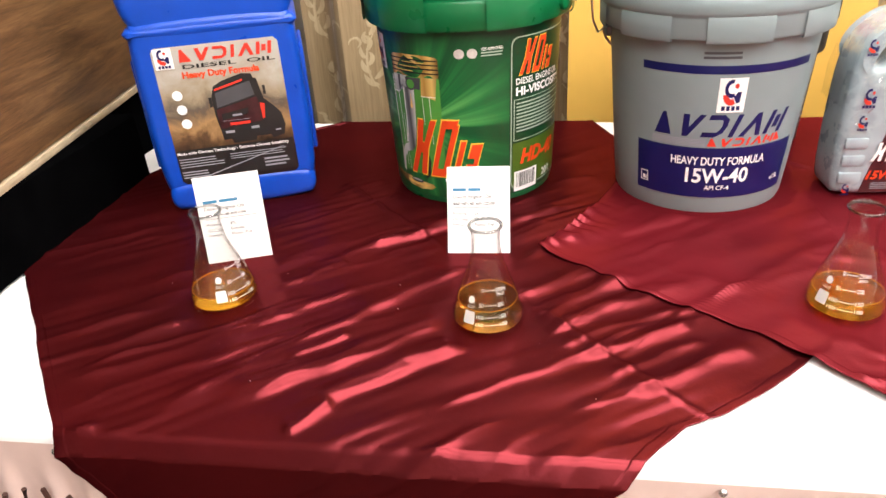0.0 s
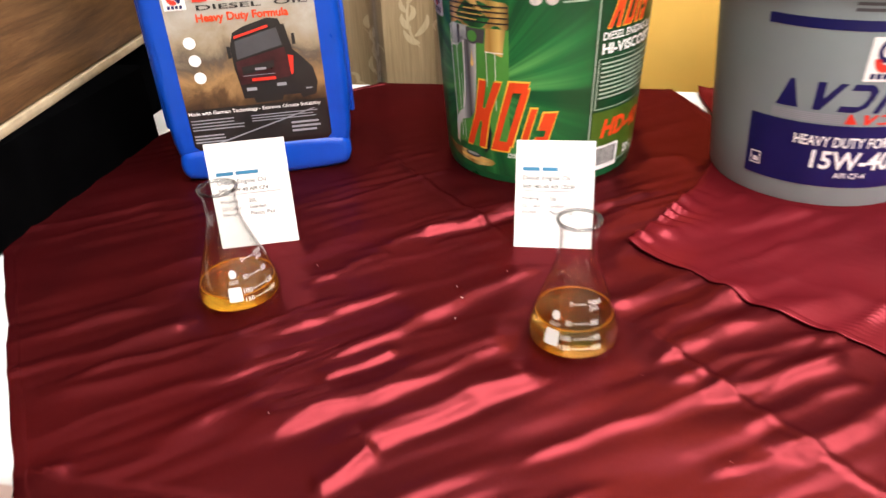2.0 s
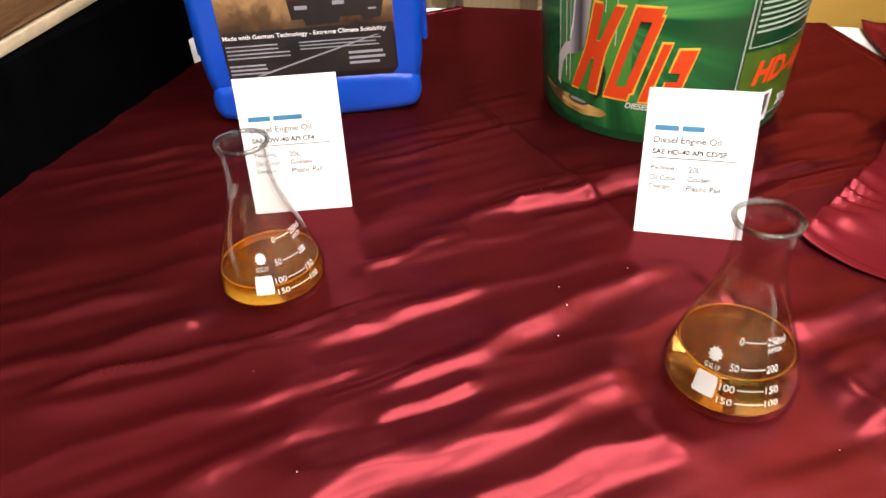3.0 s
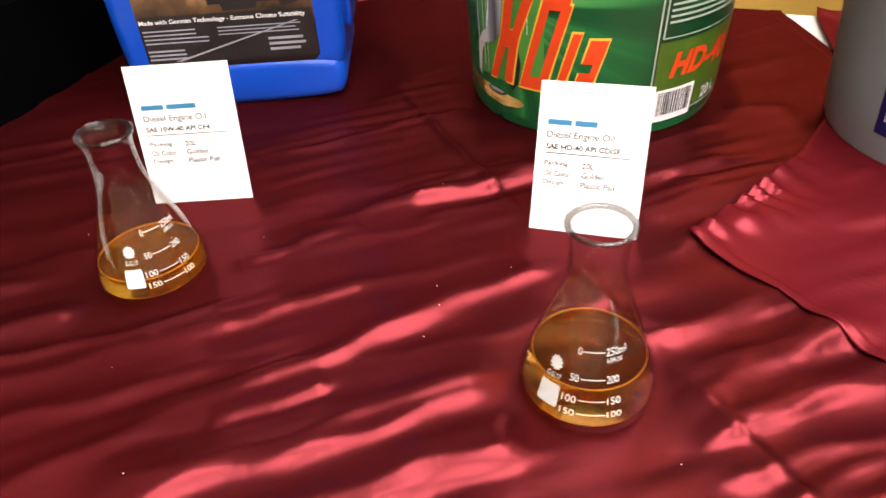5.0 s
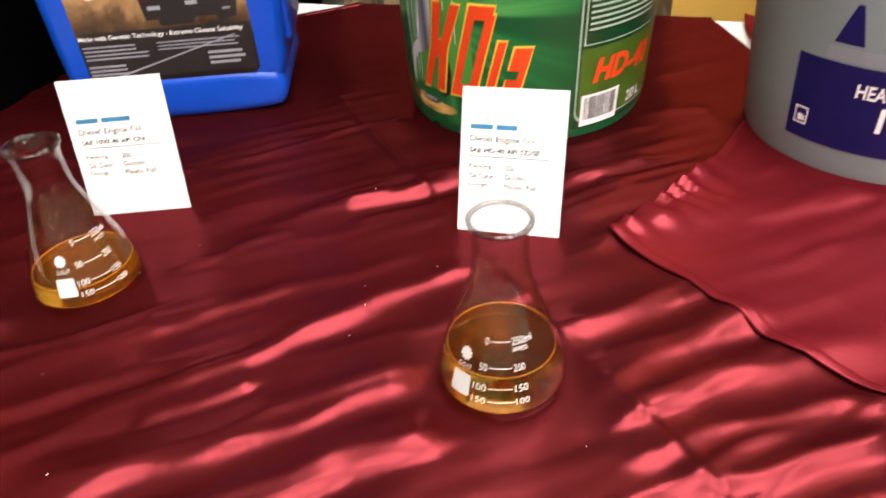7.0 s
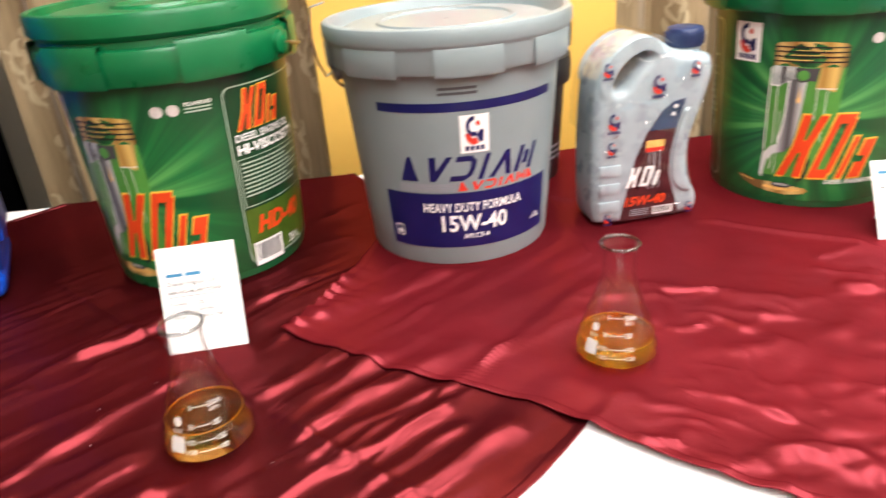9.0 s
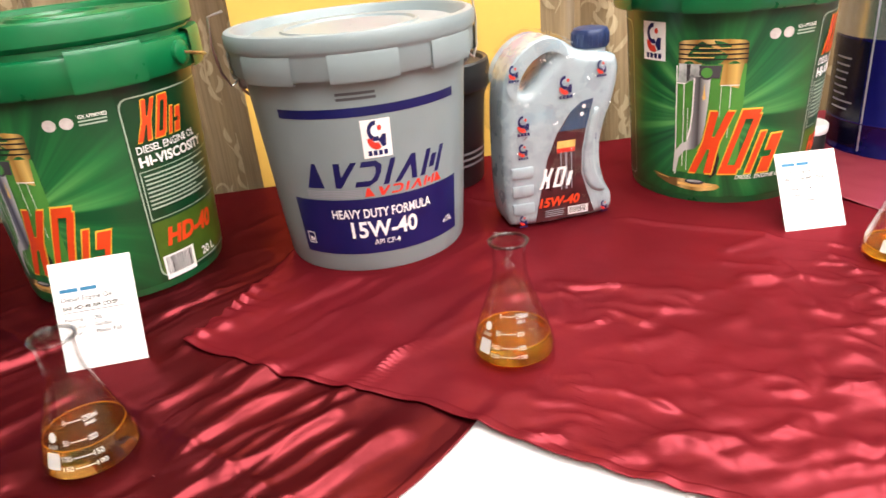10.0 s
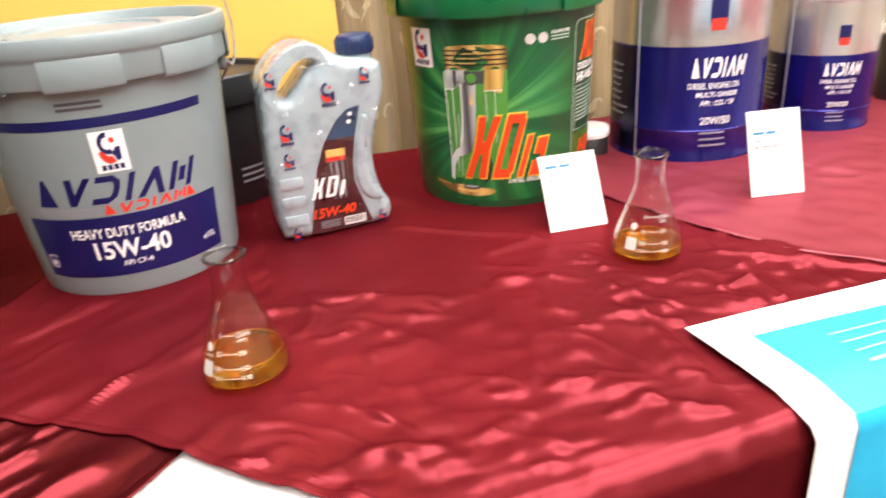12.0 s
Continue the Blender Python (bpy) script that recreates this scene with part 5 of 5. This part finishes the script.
# ---- silver bottle with handle ----
def oil_bottle():
    ob = thing("oil_bottle", "silver plastic oil bottle, film-wrapped, blue cap", "bottle", pose(0.505, 1.083, TOP + 0.004, 0, 0, 4.5))
    D = 0.082
    body = [(0.0, 0.0), (0.142, 0.0), (0.149, 0.012), (0.149, 0.03), (0.139, 0.045), (0.131, 0.075), (0.131, 0.11), (0.14, 0.14), (0.150, 0.165), (0.157, 0.195), (0.157, 0.214), (0.15, 0.226), (0.110, 0.23), (0.096, 0.236), (0.078, 0.25), (0.058, 0.256), (0.034, 0.248), (0.012, 0.23), (-0.001, 0.206), (-0.007, 0.17), (-0.009, 0.08), (-0.007, 0.012)]
    hole = [(0.014, 0.196), (0.016, 0.21), (0.028, 0.225), (0.046, 0.237), (0.062, 0.238), (0.068, 0.230), (0.052, 0.216), (0.038, 0.2), (0.026, 0.188)]
    bm = slab([body, hole], D, 0.016, 5)
    bmesh.ops.translate(bm, verts=bm.verts, vec=(0, D / 2, 0))
    part("body", bm, M_SILVER, ob)
    bm = slab([[(0.118, 0.155), (0.11, 0.125), (0.104, 0.09), (0.106, 0.06), (0.118, 0.042), (0.136, 0.036), (0.142, 0.045), (0.128, 0.058), (0.122, 0.085), (0.124, 0.12), (0.132, 0.15), (0.128, 0.16)]], 0.012, 0.0055, 4)
    bmesh.ops.translate(bm, verts=bm.verts, vec=(-0.004, 0.002, 0))
    part("grip_rib", bm, M_SILVER, ob, "curved moulded grip")
    for k in range(3):
        bm = box(-0.001, 0.03, -0.0025, 0.006, 0.022 + 0.026 * k, 0.038 + 0.026 * k, 0.0025, 2)
        part("finger_step", bm, M_SILVER, ob)
    part("neck", lathe([(0.021, 0.225), (0.021, 0.236), (0.024, 0.238)], 28), M_SILVER, ob, m=pose(0.131, D / 2, -0.004))
    cap = part("cap", lathe([(0.0235, 0.235), (0.0245, 0.2365), (0.0245, 0.254), (0.0225, 0.258), (0.018, 0.2595), (0.001, 0.2595)], 32), M_CAPBLUE, ob, "dark blue ribbed screw cap", m=pose(0.131, D / 2, -0.004))
    for k in range(24):
        a = 2 * math.pi * k / 24
        part("rib", box(-0.0008, 0.0008, -0.0256, -0.0238, 0.238, 0.253, 0.0004, 1), M_CAPBLUE, cap, m=pose(0, 0, 0, 0, 0, math.degrees(a)))
    def put(bm, k):
        return onto_face(bm, -0.0006 - 0.0006 * k)
    # label with a swept left edge
    part("label_print", put(shape([(0.03, 0.006), (0.118, 0.009), (0.108, 0.04), (0.099, 0.07), (0.1, 0.1), (0.108, 0.14), (0.117, 0.171), (0.10, 0.168), (0.083, 0.155), (0.064, 0.128), (0.05, 0.095), (0.04, 0.05)], 1), 0), M_MAROON, ob, "maroon label with swept edge")
    part("label_top", put(shape([(0.081, 0.15), (0.084, 0.156), (0.1, 0.168), (0.117, 0.171), (0.112, 0.152), (0.106, 0.132), (0.086, 0.132), (0.068, 0.132)], 1), 1), M_TEAL, ob, "deep blue label top")
    pieces("brand_block", put, glyph_rows(0.037, 0.089, 0.055, 0.083, 0.008, (0.34, 0.34, 0.13), (1, 1, 0.72)), 2, M_WHITEINK, ob)
    part("piston_print", put(patch(0.064, 0.090, 0.1085, 0.1185, 1, 1, 0.001), 1), M_BRIGHTGOLD, ob)
    part("piston_glow", put(patch(0.064, 0.090, 0.1025, 0.1085), 1), M_RED, ob)
    pieces("rod_line", put, [patch(0.069, 0.0705, 0.05, 0.1025), patch(0.0755, 0.0785, 0.05, 0.1025), patch(0.084, 0.0855, 0.05, 0.1025)], 1, M_SILVERINK, ob)
    part("writing", put(lettering("15W-40", 0.036, 0.096, 0.027, 0.041, 0.25, 0.035), 2), M_ORANGERED, ob)
    part("barcode_field", put(patch(0.078, 0.108, 0.011, 0.023), 2), M_WHITEINK, ob)
    part("barcode", put(barcode(0.078, 0.108, 0.011, 0.023, 6), 3), M_BLACKINK, ob)
    part("fine_print", put(bars(0.045, 0.075, 0.011, 0.022, 4, 0.4, 0.2, 3), 2), M_SILVERINK, ob)
    part("seal", put(join(disc(0.1, 0.152, 0.0028, 12), disc(0.103, 0.162, 0.0028, 12)), 3), M_WHITEINK, ob)
    for (u, v, s) in ((0.078, 0.19, 0.022), (0.018, 0.147, 0.02), (0.016, 0.112, 0.016), (0.008, 0.216, 0.016), (0.128, 0.208, 0.016), (0.116, 0.122, 0.011), (0.012, 0.012, 0.013), (0.132, 0.015, 0.012)):
        emblem(ob, put, u, v, s * 1.25, s * 1.5, False)
    part("wrap_film", film_wrap(), M_FILM, ob, "loose clear wrapping film")
    part("wrap_front", film_front(body), M_FILM, ob, "crumpled clear film over the front")
    return ob


def film_wrap():
    """A loose, crumpled clear film over the handle and shoulder."""
    bm = bmesh.new()
    prof = [(-0.0105, 0.13), (-0.0095, 0.17), (-0.0035, 0.207), (0.010, 0.2325), (0.033, 0.2512), (0.058, 0.2592), (0.080, 0.2535), (0.098, 0.240)]
    pts = []
    for (a, b) in zip(prof, prof[1:]):
        pts += [(a[0] + (b[0] - a[0]) * k / 6, a[1] + (b[1] - a[1]) * k / 6) for k in range(6)]
    g = []
    for i, (x, z) in enumerate(pts):
        row = []
        for j in range(15):
            y = 0.004 + 0.084 * j / 14
            n = 0.0012 * noise.noise((x * 60, y * 50, z * 60))
            row.append(bm.verts.new((x - n, y, z + n)))
        g.append(row)
    for i in range(len(g) - 1):
        for j in range(14):
            bm.faces.new((g[i][j], g[i][j + 1], g[i + 1][j + 1], g[i + 1][j]))
    return bm


def film_front(outline):
    """Crumpled clear film stretched over the front: flat facets that meet in sharp creases."""
    rnd = random.Random(17)
    seeds = [(rnd.uniform(-0.02, 0.17), rnd.uniform(0, 0.26), rnd.uniform(-0.22, 0.22), rnd.uniform(-0.22, 0.22)) for _ in range(46)]
    def inside(x, z):
        hit = False
        for (xa, za), (xb, zb) in zip(outline, outline[1:] + outline[:1]):
            if (za > z) != (zb > z) and x < xa + (xb - xa) * (z - za) / (zb - za):
                hit = not hit
        return hit
    bm = bmesh.new()
    grid = {}
    step = 0.003
    for i in range(-4, 56):
        for j in range(1, 87):
            x, z = i * step, j * step
            if inside(x, z) and inside(x - 0.005, z) and inside(x + 0.005, z):
                sx, sz, ax, az = min(seeds, key=lambda q: (q[0] - x) ** 2 + (q[1] - z) ** 2)
                grid[i, j] = bm.verts.new((x, -0.0065 + ax * (x - sx) + az * (z - sz), z))
    for (i, j), v in list(grid.items()):
        if all(k in grid for k in ((i + 1, j), (i + 1, j + 1), (i, j + 1))):
            bm.faces.new((v, grid[i + 1, j], grid[i + 1, j + 1], grid[i, j + 1]))
    return bm


oil_bottle()


# ---- steel drums and the dark pail ----
def tin(m, s, w, label, turn=0.0):
    ob = thing("oil_tin", label, "tin", m, "blue and silver oil tins")
    R, H = 0.123 * w, 0.345 * s
    z = [0, 0.185 * s, 0.3 * s, H]
    part("body", lathe([(0.01, 0.004), (R - 0.005, 0.004)] + [(R - 0.001, 0.0), (R + 0.002, 0.002), (R + 0.002, 0.005), (R, 0.008), (R, 0.05 * s), (R + 0.0015, 0.052 * s), (R, 0.054 * s), (R, 0.182 * s)], 80), M_TINBLUE, ob, "dark blue lacquered lower body")
    part("upper_body", lathe([(R, 0.182 * s), (R, 0.30 * s), (R + 0.0015, 0.302 * s), (R, 0.304 * s), (R, 0.325 * s)], 80), M_TINSILVER, ob, "bright tin upper body")
    part("lid", lathe([(R, 0.325 * s), (R + 0.005, 0.325 * s), (R + 0.007, 0.33 * s), (R + 0.007, 0.341 * s), (R + 0.003, 0.345 * s), (R - 0.004, 0.345 * s), (R - 0.008, 0.336 * s), (0.002, 0.336 * s)], 80), M_TINSILVER, ob)
    part("seam", box(-0.0015, 0.0015, -R - 0.0012, -R + 0.002, 0.008, 0.325 * s, 0.0008, 1), M_SILVERINK, ob, m=pose(0, 0, 0, 0, 0, -72 - turn))
    def put(bm, k):
        return onto_cone(bm, R, R, 1, 0.0004 + 0.0004 * k)
    t0 = -32 - turn
    part("dark_panel", put(patch(t0 - 92, t0 - 42, 0.012, 0.178 * s, 14, 2), 0), M_TINDARK, ob, "dark printed side panel")
    pieces("brand_block", put, block_word(t0, t0 + 40, 0.135 * s, 0.165 * s, 2, 6), 1, M_WHITEINK, ob)
    part("writing", put(lettering("DIESEL ENGINE OIL", t0 - 2, t0 + 36, 0.118 * s, 0.127 * s), 1), M_WHITEINK, ob)
    part("writing", put(lettering("MULTI GRADE", t0 + 4, t0 + 34, 0.105 * s, 0.113 * s), 1), M_WHITEINK, ob)
    part("writing", put(lettering("API : CD / SF", t0 + 7, t0 + 32, 0.092 * s, 0.1 * s), 1), M_WHITEINK, ob)
    part("writing", put(lettering("20W/50", t0 + 8, t0 + 30, 0.062 * s, 0.074 * s), 1), M_WHITEINK, ob)
    part("fine_print", put(bars(t0 - 74, t0 - 50, 0.06 * s, 0.15 * s, 8, 0.25, 0.4, 5, 5), 1), M_SILVERINK, ob)
    part("fine_print", put(bars(t0 + 8, t0 + 30, 0.02 * s, 0.05 * s, 3, 0.3, 0.2, 6, 5), 1), M_SILVERINK, ob)
    part("emblem_block", put(join(patch(t0 + 10, t0 + 22, 0.215 * s, 0.25 * s, 3, 1)), 1), M_NAVY, ob)
    part("emblem_block", put(join(patch(t0 + 11, t0 + 21, 0.205 * s, 0.222 * s, 3, 1)), 2), M_RED, ob)
    return ob


tin(pose(1.207, 1.218, TOP + 0.004), 1.0, 1.0, "large blue and silver steel oil tin")
tin(pose(1.484, 1.214, TOP + 0.004), 0.72, 0.71, "smaller blue and silver oil tin", 8)

dark = thing("pail", "small charcoal plastic pail with a ribbed lid", "pail", pose(0.432, 1.352, TOP + 0.004))
part("body", lathe([(0.02, 0.003), (0.078, 0.003), (0.081, 0.0), (0.083, 0.004), (0.094, 0.165)], 64), M_DARKGREY, dark)
lid = part("lid", lathe([(0.094, 0.158), (0.101, 0.157), (0.1025, 0.16), (0.1035, 0.185), (0.102, 0.198), (0.099, 0.201), (0.094, 0.199), (0.092, 0.192), (0.002, 0.192)], 64), M_DARKGREY, dark)
part("wire_handle", tube([(0.1 * math.cos(math.pi * k / 20), 0.09 * math.sin(math.pi * k / 20), 0.15 - 0.07 * math.sin(math.pi * k / 20)) for k in range(21)], 0.0016), M_WIRE, dark)
def dput(bm, k):
    return onto_cone(bm, 0.083, 0.094, 0.16, 0.0004 * k + 0.0003)
part("fine_print", dput(bars(20, 70, 0.03, 0.06, 3, 0.4, 0.3, 4, 8), 1), M_SILVERINK, dark)

# small dark bottle with a white cap behind the tins' row
jar = thing("jar", "small dark jar with a broad white cap", "jar", pose(1.035, 1.236, TOP + 0.004) @ Matrix.Diagonal((0.95, 0.95, 0.72, 1)))
part("glass_body", lathe([(0.002, 0.0), (0.03, 0.0), (0.033, 0.003), (0.033, 0.042), (0.028, 0.05)], 32), M_BLACKINK, jar)
part("cap", lathe([(0.029, 0.046), (0.034, 0.047), (0.035, 0.05), (0.035, 0.066), (0.033, 0.069), (0.001, 0.069)], 32), M_WHITEINK, jar, "broad white cap")
blk = thing("can", "small black can on the rose cloth", "can", pose(1.735, 1.25, TOP + 0.004))
part("body", lathe([(0.002, 0.0), (0.05, 0.0), (0.053, 0.003), (0.053, 0.12), (0.05, 0.126), (0.002, 0.126)], 40), M_BLACKINK, blk)
part("lid", lathe([(0.05, 0.1262), (0.052, 0.127), (0.052, 0.14), (0.05, 0.143), (0.002, 0.143)], 40), M_WHITEINK, blk)


# ---- flasks ----
OUTER = [(0.0365, 0.0), (0.0395, 0.0015), (0.0408, 0.006), (0.0412, 0.011), (0.0402, 0.018), (0.0372, 0.028), (0.0325, 0.042), (0.0272, 0.057), (0.0222, 0.071), (0.0183, 0.083), (0.0166, 0.091), (0.0160, 0.098), (0.0159, 0.109), (0.0163, 0.115), (0.0178, 0.1195), (0.0192, 0.1215), (0.0195, 0.1232), (0.0186, 0.1245)]


def out_r(z):
    for (ra, za), (rb, zb) in zip(OUTER, OUTER[1:]):
        if z <= zb:
            return ra + (rb - ra) * (z - za) / max(1e-6, zb - za)
    return OUTER[-1][0]


def flask(x, y, lift, turn, level, oil, label):
    ob = thing("flask", label, "flask", pose(x, y, TOP + lift, 0, 0, turn), "conical flasks of oil samples")
    th = 0.0016
    inner = [(max(0.001, out_r(z) - th), z) for z in (0.118, 0.11, 0.098, 0.09, 0.083, 0.071, 0.057, 0.042, 0.028, 0.018, 0.011)] + [(0.037, 0.006), (0.03, 0.003), (0.002, 0.0028)]
    part("glass_body", lathe([(0.002, 0.0)] + OUTER + [(0.0172, 0.1235)] + inner, 72), M_GLASS, ob)
    rim = [(0.0176 + 0.0017 * math.cos(a * math.pi / 6), 0.1222 + 0.0017 * math.sin(a * math.pi / 6)) for a in range(13)]
    part("rim", lathe(rim, 64), M_RIM, ob, "thick rolled glass rim")
    zs = [0.0035, 0.007, 0.011, 0.018] + [z for z in (0.024, 0.03, 0.036, 0.042, 0.05) if z < level - 0.003] + [level]
    zs = [z for z in zs if z <= level]
    prof = [(0.002, 0.0032), (0.03, 0.0033)] + [(min(out_r(z) - th - 0.0003, 0.0392), z) for z in zs[1:]]
    part("oil", lathe(prof + [(0.002, level)], 64), oil, ob, "still amber oil")
    edge = min(out_r(level) - th - 0.0006, 0.0388)
    # ring at the oil's edge, its caught light given by a brighter colour
    part("meniscus", lathe([(edge + 0.0005 * math.cos(a * math.pi / 4), level + 0.0003 + 0.0005 * math.sin(a * math.pi / 4)) for a in range(9)], 64), M_OILGLINT, ob, "oil edge coloured brighter for the light it catches")
    def put(bm, k):
        for v in bm.verts:
            a, z = radians(v.co.x), v.co.y
            r = out_r(z) + 0.0003
            v.co = Vector((r * math.sin(a), -r * math.cos(a), z))
        return bm
    for k, (lo, hi, z) in enumerate((("0", "250ml", 0.056), ("50", "200", 0.040), ("100", "150", 0.027), ("150", "100", 0.0185))):
        s = 0.0046 if z > 0.02 else 0.0042
        wl = 3.2 * len(lo)
        part("mark", put(patch(-9 if k else -10, 14, z - 0.0003, z + 0.0003, 8, 1), 0), M_GLASSINK, ob)
        part("writing", put(lettering(lo, -11 - 2.1 * len(lo) * (2.2 if k == 0 else 2.0), -11, z - s / 2, z + s / 2, 0, 0.004), 0), M_GLASSINK, ob)
        part("writing", put(lettering(hi, 15.5, 15.5 + 4.0 * len(hi) * (1.25 if k == 0 else 1.0), z - s / 2, z + s / 2, 0, 0.004), 0), M_GLASSINK, ob)
    part("writing", put(lettering("APPROX", 16, 34, 0.0495, 0.0525, 0, 0.0), 0), M_GLASSINK, ob)
    part("white_patch", put(shape([(-46, 0.0195), (-45, 0.018), (-27.5, 0.018), (-26.5, 0.0195), (-26.5, 0.0305), (-27.5, 0.032), (-45, 0.032), (-46, 0.0305)], 2), 0), M_GLASSINK, ob, "white writing patch")
    part("maker_mark", put(shape([(-36 + (8.0 if k % 2 else 5.6) * math.cos(k * math.pi / 10), 0.0445 + (0.0048 if k % 2 else 0.0036) * math.sin(k * math.pi / 10)) for k in range(20)], 1), 0), M_GLASSINK, ob, "white cogged maker's mark")
    part("writing", put(lettering("G.G.17", -43, -28, 0.0352, 0.0385), 0), M_GLASSINK, ob)
    return ob


flask(-0.302, 0.757, 0.002, 60, 0.022, M_OIL, "conical glass flask with golden oil")
flask(0.035, 0.737, 0.002, 10, 0.032, M_OILDARK, "conical glass flask with brownish oil")
flask(0.431, 0.789, 0.004, -22, 0.025, M_OIL, "conical glass flask with orange-gold oil")
flask(0.906, 0.854, 0.004, -25, 0.017, M_OIL, "conical glass flask with little oil")


# ---- tent cards ----
def tent_card(bl, br, tilt, rows, label, lift=0.002, h=0.117):
    """A card that leans on a narrow strut; bl and br are its front foot."""
    ang = math.degrees(math.atan2(br[1] - bl[1], br[0] - bl[0]))
    ob = thing("tent_card", label, "card", pose(bl[0], bl[1], TOP + lift, 0, 0, ang), "white sample cards")
    w = math.hypot(br[0] - bl[0], br[1] - bl[1])
    c, s = math.cos(radians(tilt)), math.sin(radians(tilt))
    lean = pose(0, 0, 0, -tilt)
    front = part("front_panel", box(0, w, -0.0004, 0.0004, 0, h), M_PAPER, ob, "printed front", smooth=False, m=lean)
    part("strut", box(w * 0.36, w * 0.64, -0.0004, 0.0004, 0, h * 0.62), M_PAPER, ob, "narrow folded strut", smooth=False, m=pose(0, 2 * 0.62 * h * s + 0.001, 0, tilt))
    k = w / 0.083
    def put(bm):
        return onto_face(bm, -0.0008)
    x, up = 0.0075 * k, 0.0092
    part("brand_bar", put(join(patch(x, x + 0.018 * k, 0.0750 + up, 0.0790 + up), patch(x + 0.0205 * k, x + (0.044 if rows[4] else 0.037) * k, 0.0750 + up, 0.0790 + up))), M_BLUEINK, front, "blue brand bars")
    part("writing", put(lettering("Diesel Engine Oil", x, x + 0.0505 * k, 0.0635 + up, 0.0702 + up, 0, 0.007)), M_GREYINK, front)
    part("writing", put(lettering(rows[0], x, x + rows[1] * 1.1 * k, 0.0560 + up, 0.0602 + up, 0, 0.02)), M_BLACKINK, front)
    part("line", put(patch(x, x + 0.0645 * k, 0.0528 + up, 0.0534 + up)), M_BLACKINK, front)
    for i, (a, b, wa, wb) in enumerate((("Packing", "20L", 0.0182, 0.0088), ("Oil Color", "Golden", 0.0205, 0.0175), ("Design", "Plastic Pail", 0.0160, 0.0255))):
        z = 0.0425 - 0.0075 * i + up
        part("writing", put(lettering(a, x, x + wa * k, z, z + 0.0045, 0, 0.007)), M_GREYINK, front)
        part("writing", put(lettering(b, x + 0.0290 * k, x + (0.0290 + wb) * k, z, z + 0.0045, 0, 0.007)), M_GREYINK, front)
    return ob


tent_card((-0.365, 0.839), (-0.284, 0.870), 11.5, ("SAE 10W-40 API CF4", 0.047, 0, 0, 1), "white standing sample card beside a flask", 0.002, 0.121)
tent_card((-0.037, 0.888), (0.047, 0.893), 22, ("SAE HD-40 API CD/SF", 0.051, 0, 0, 0), "white standing sample card before the green pail")
tent_card((0.830, 0.957), (0.909, 0.951), 29, ("SAE HD-50 API CD/SF", 0.051, 0, 0, 0), "white standing sample card before the green pail", 0.003, 0.102)
tent_card((1.124, 0.936), (1.198, 0.921), 20, ("SAE 20W-50 API CD/SF", 0.051, 0, 0, 0), "white standing sample card before the steel tin", 0.007)


# tiny specks of lint on the dark cloth
rnd = random.Random(11)
bm = bmesh.new()
for k in range(16):
    px, py = rnd.uniform(-0.4, 0.3), rnd.uniform(0.56, 0.98)
    if px > 0.05 and py > 0.8:
        px -= 0.3
    zz = TOP + 0.0026 + float((np.maximum(0, folds_a(np.array([px, px]), np.array([py, py]))) * pressed(np.array([px, px]), np.array([py, py])))[0])
    s = rnd.uniform(0.0004, 0.0007)
    q = [bm.verts.new((px + s * math.cos(a), py + s * math.sin(a), zz)) for a in (0.3, 2.4, 4.4)]
    t = bm.verts.new((px, py, zz + s))
    bm.faces.new(q)
    for a, b in ((0, 1), (1, 2), (2, 0)):
        bm.faces.new((q[a], q[b], t))
tagged(part("lint", lean_front(bm), M_WHITEINK, smooth=False), "tiny white lint specks on the dark satin", "lint", kind="stuff")
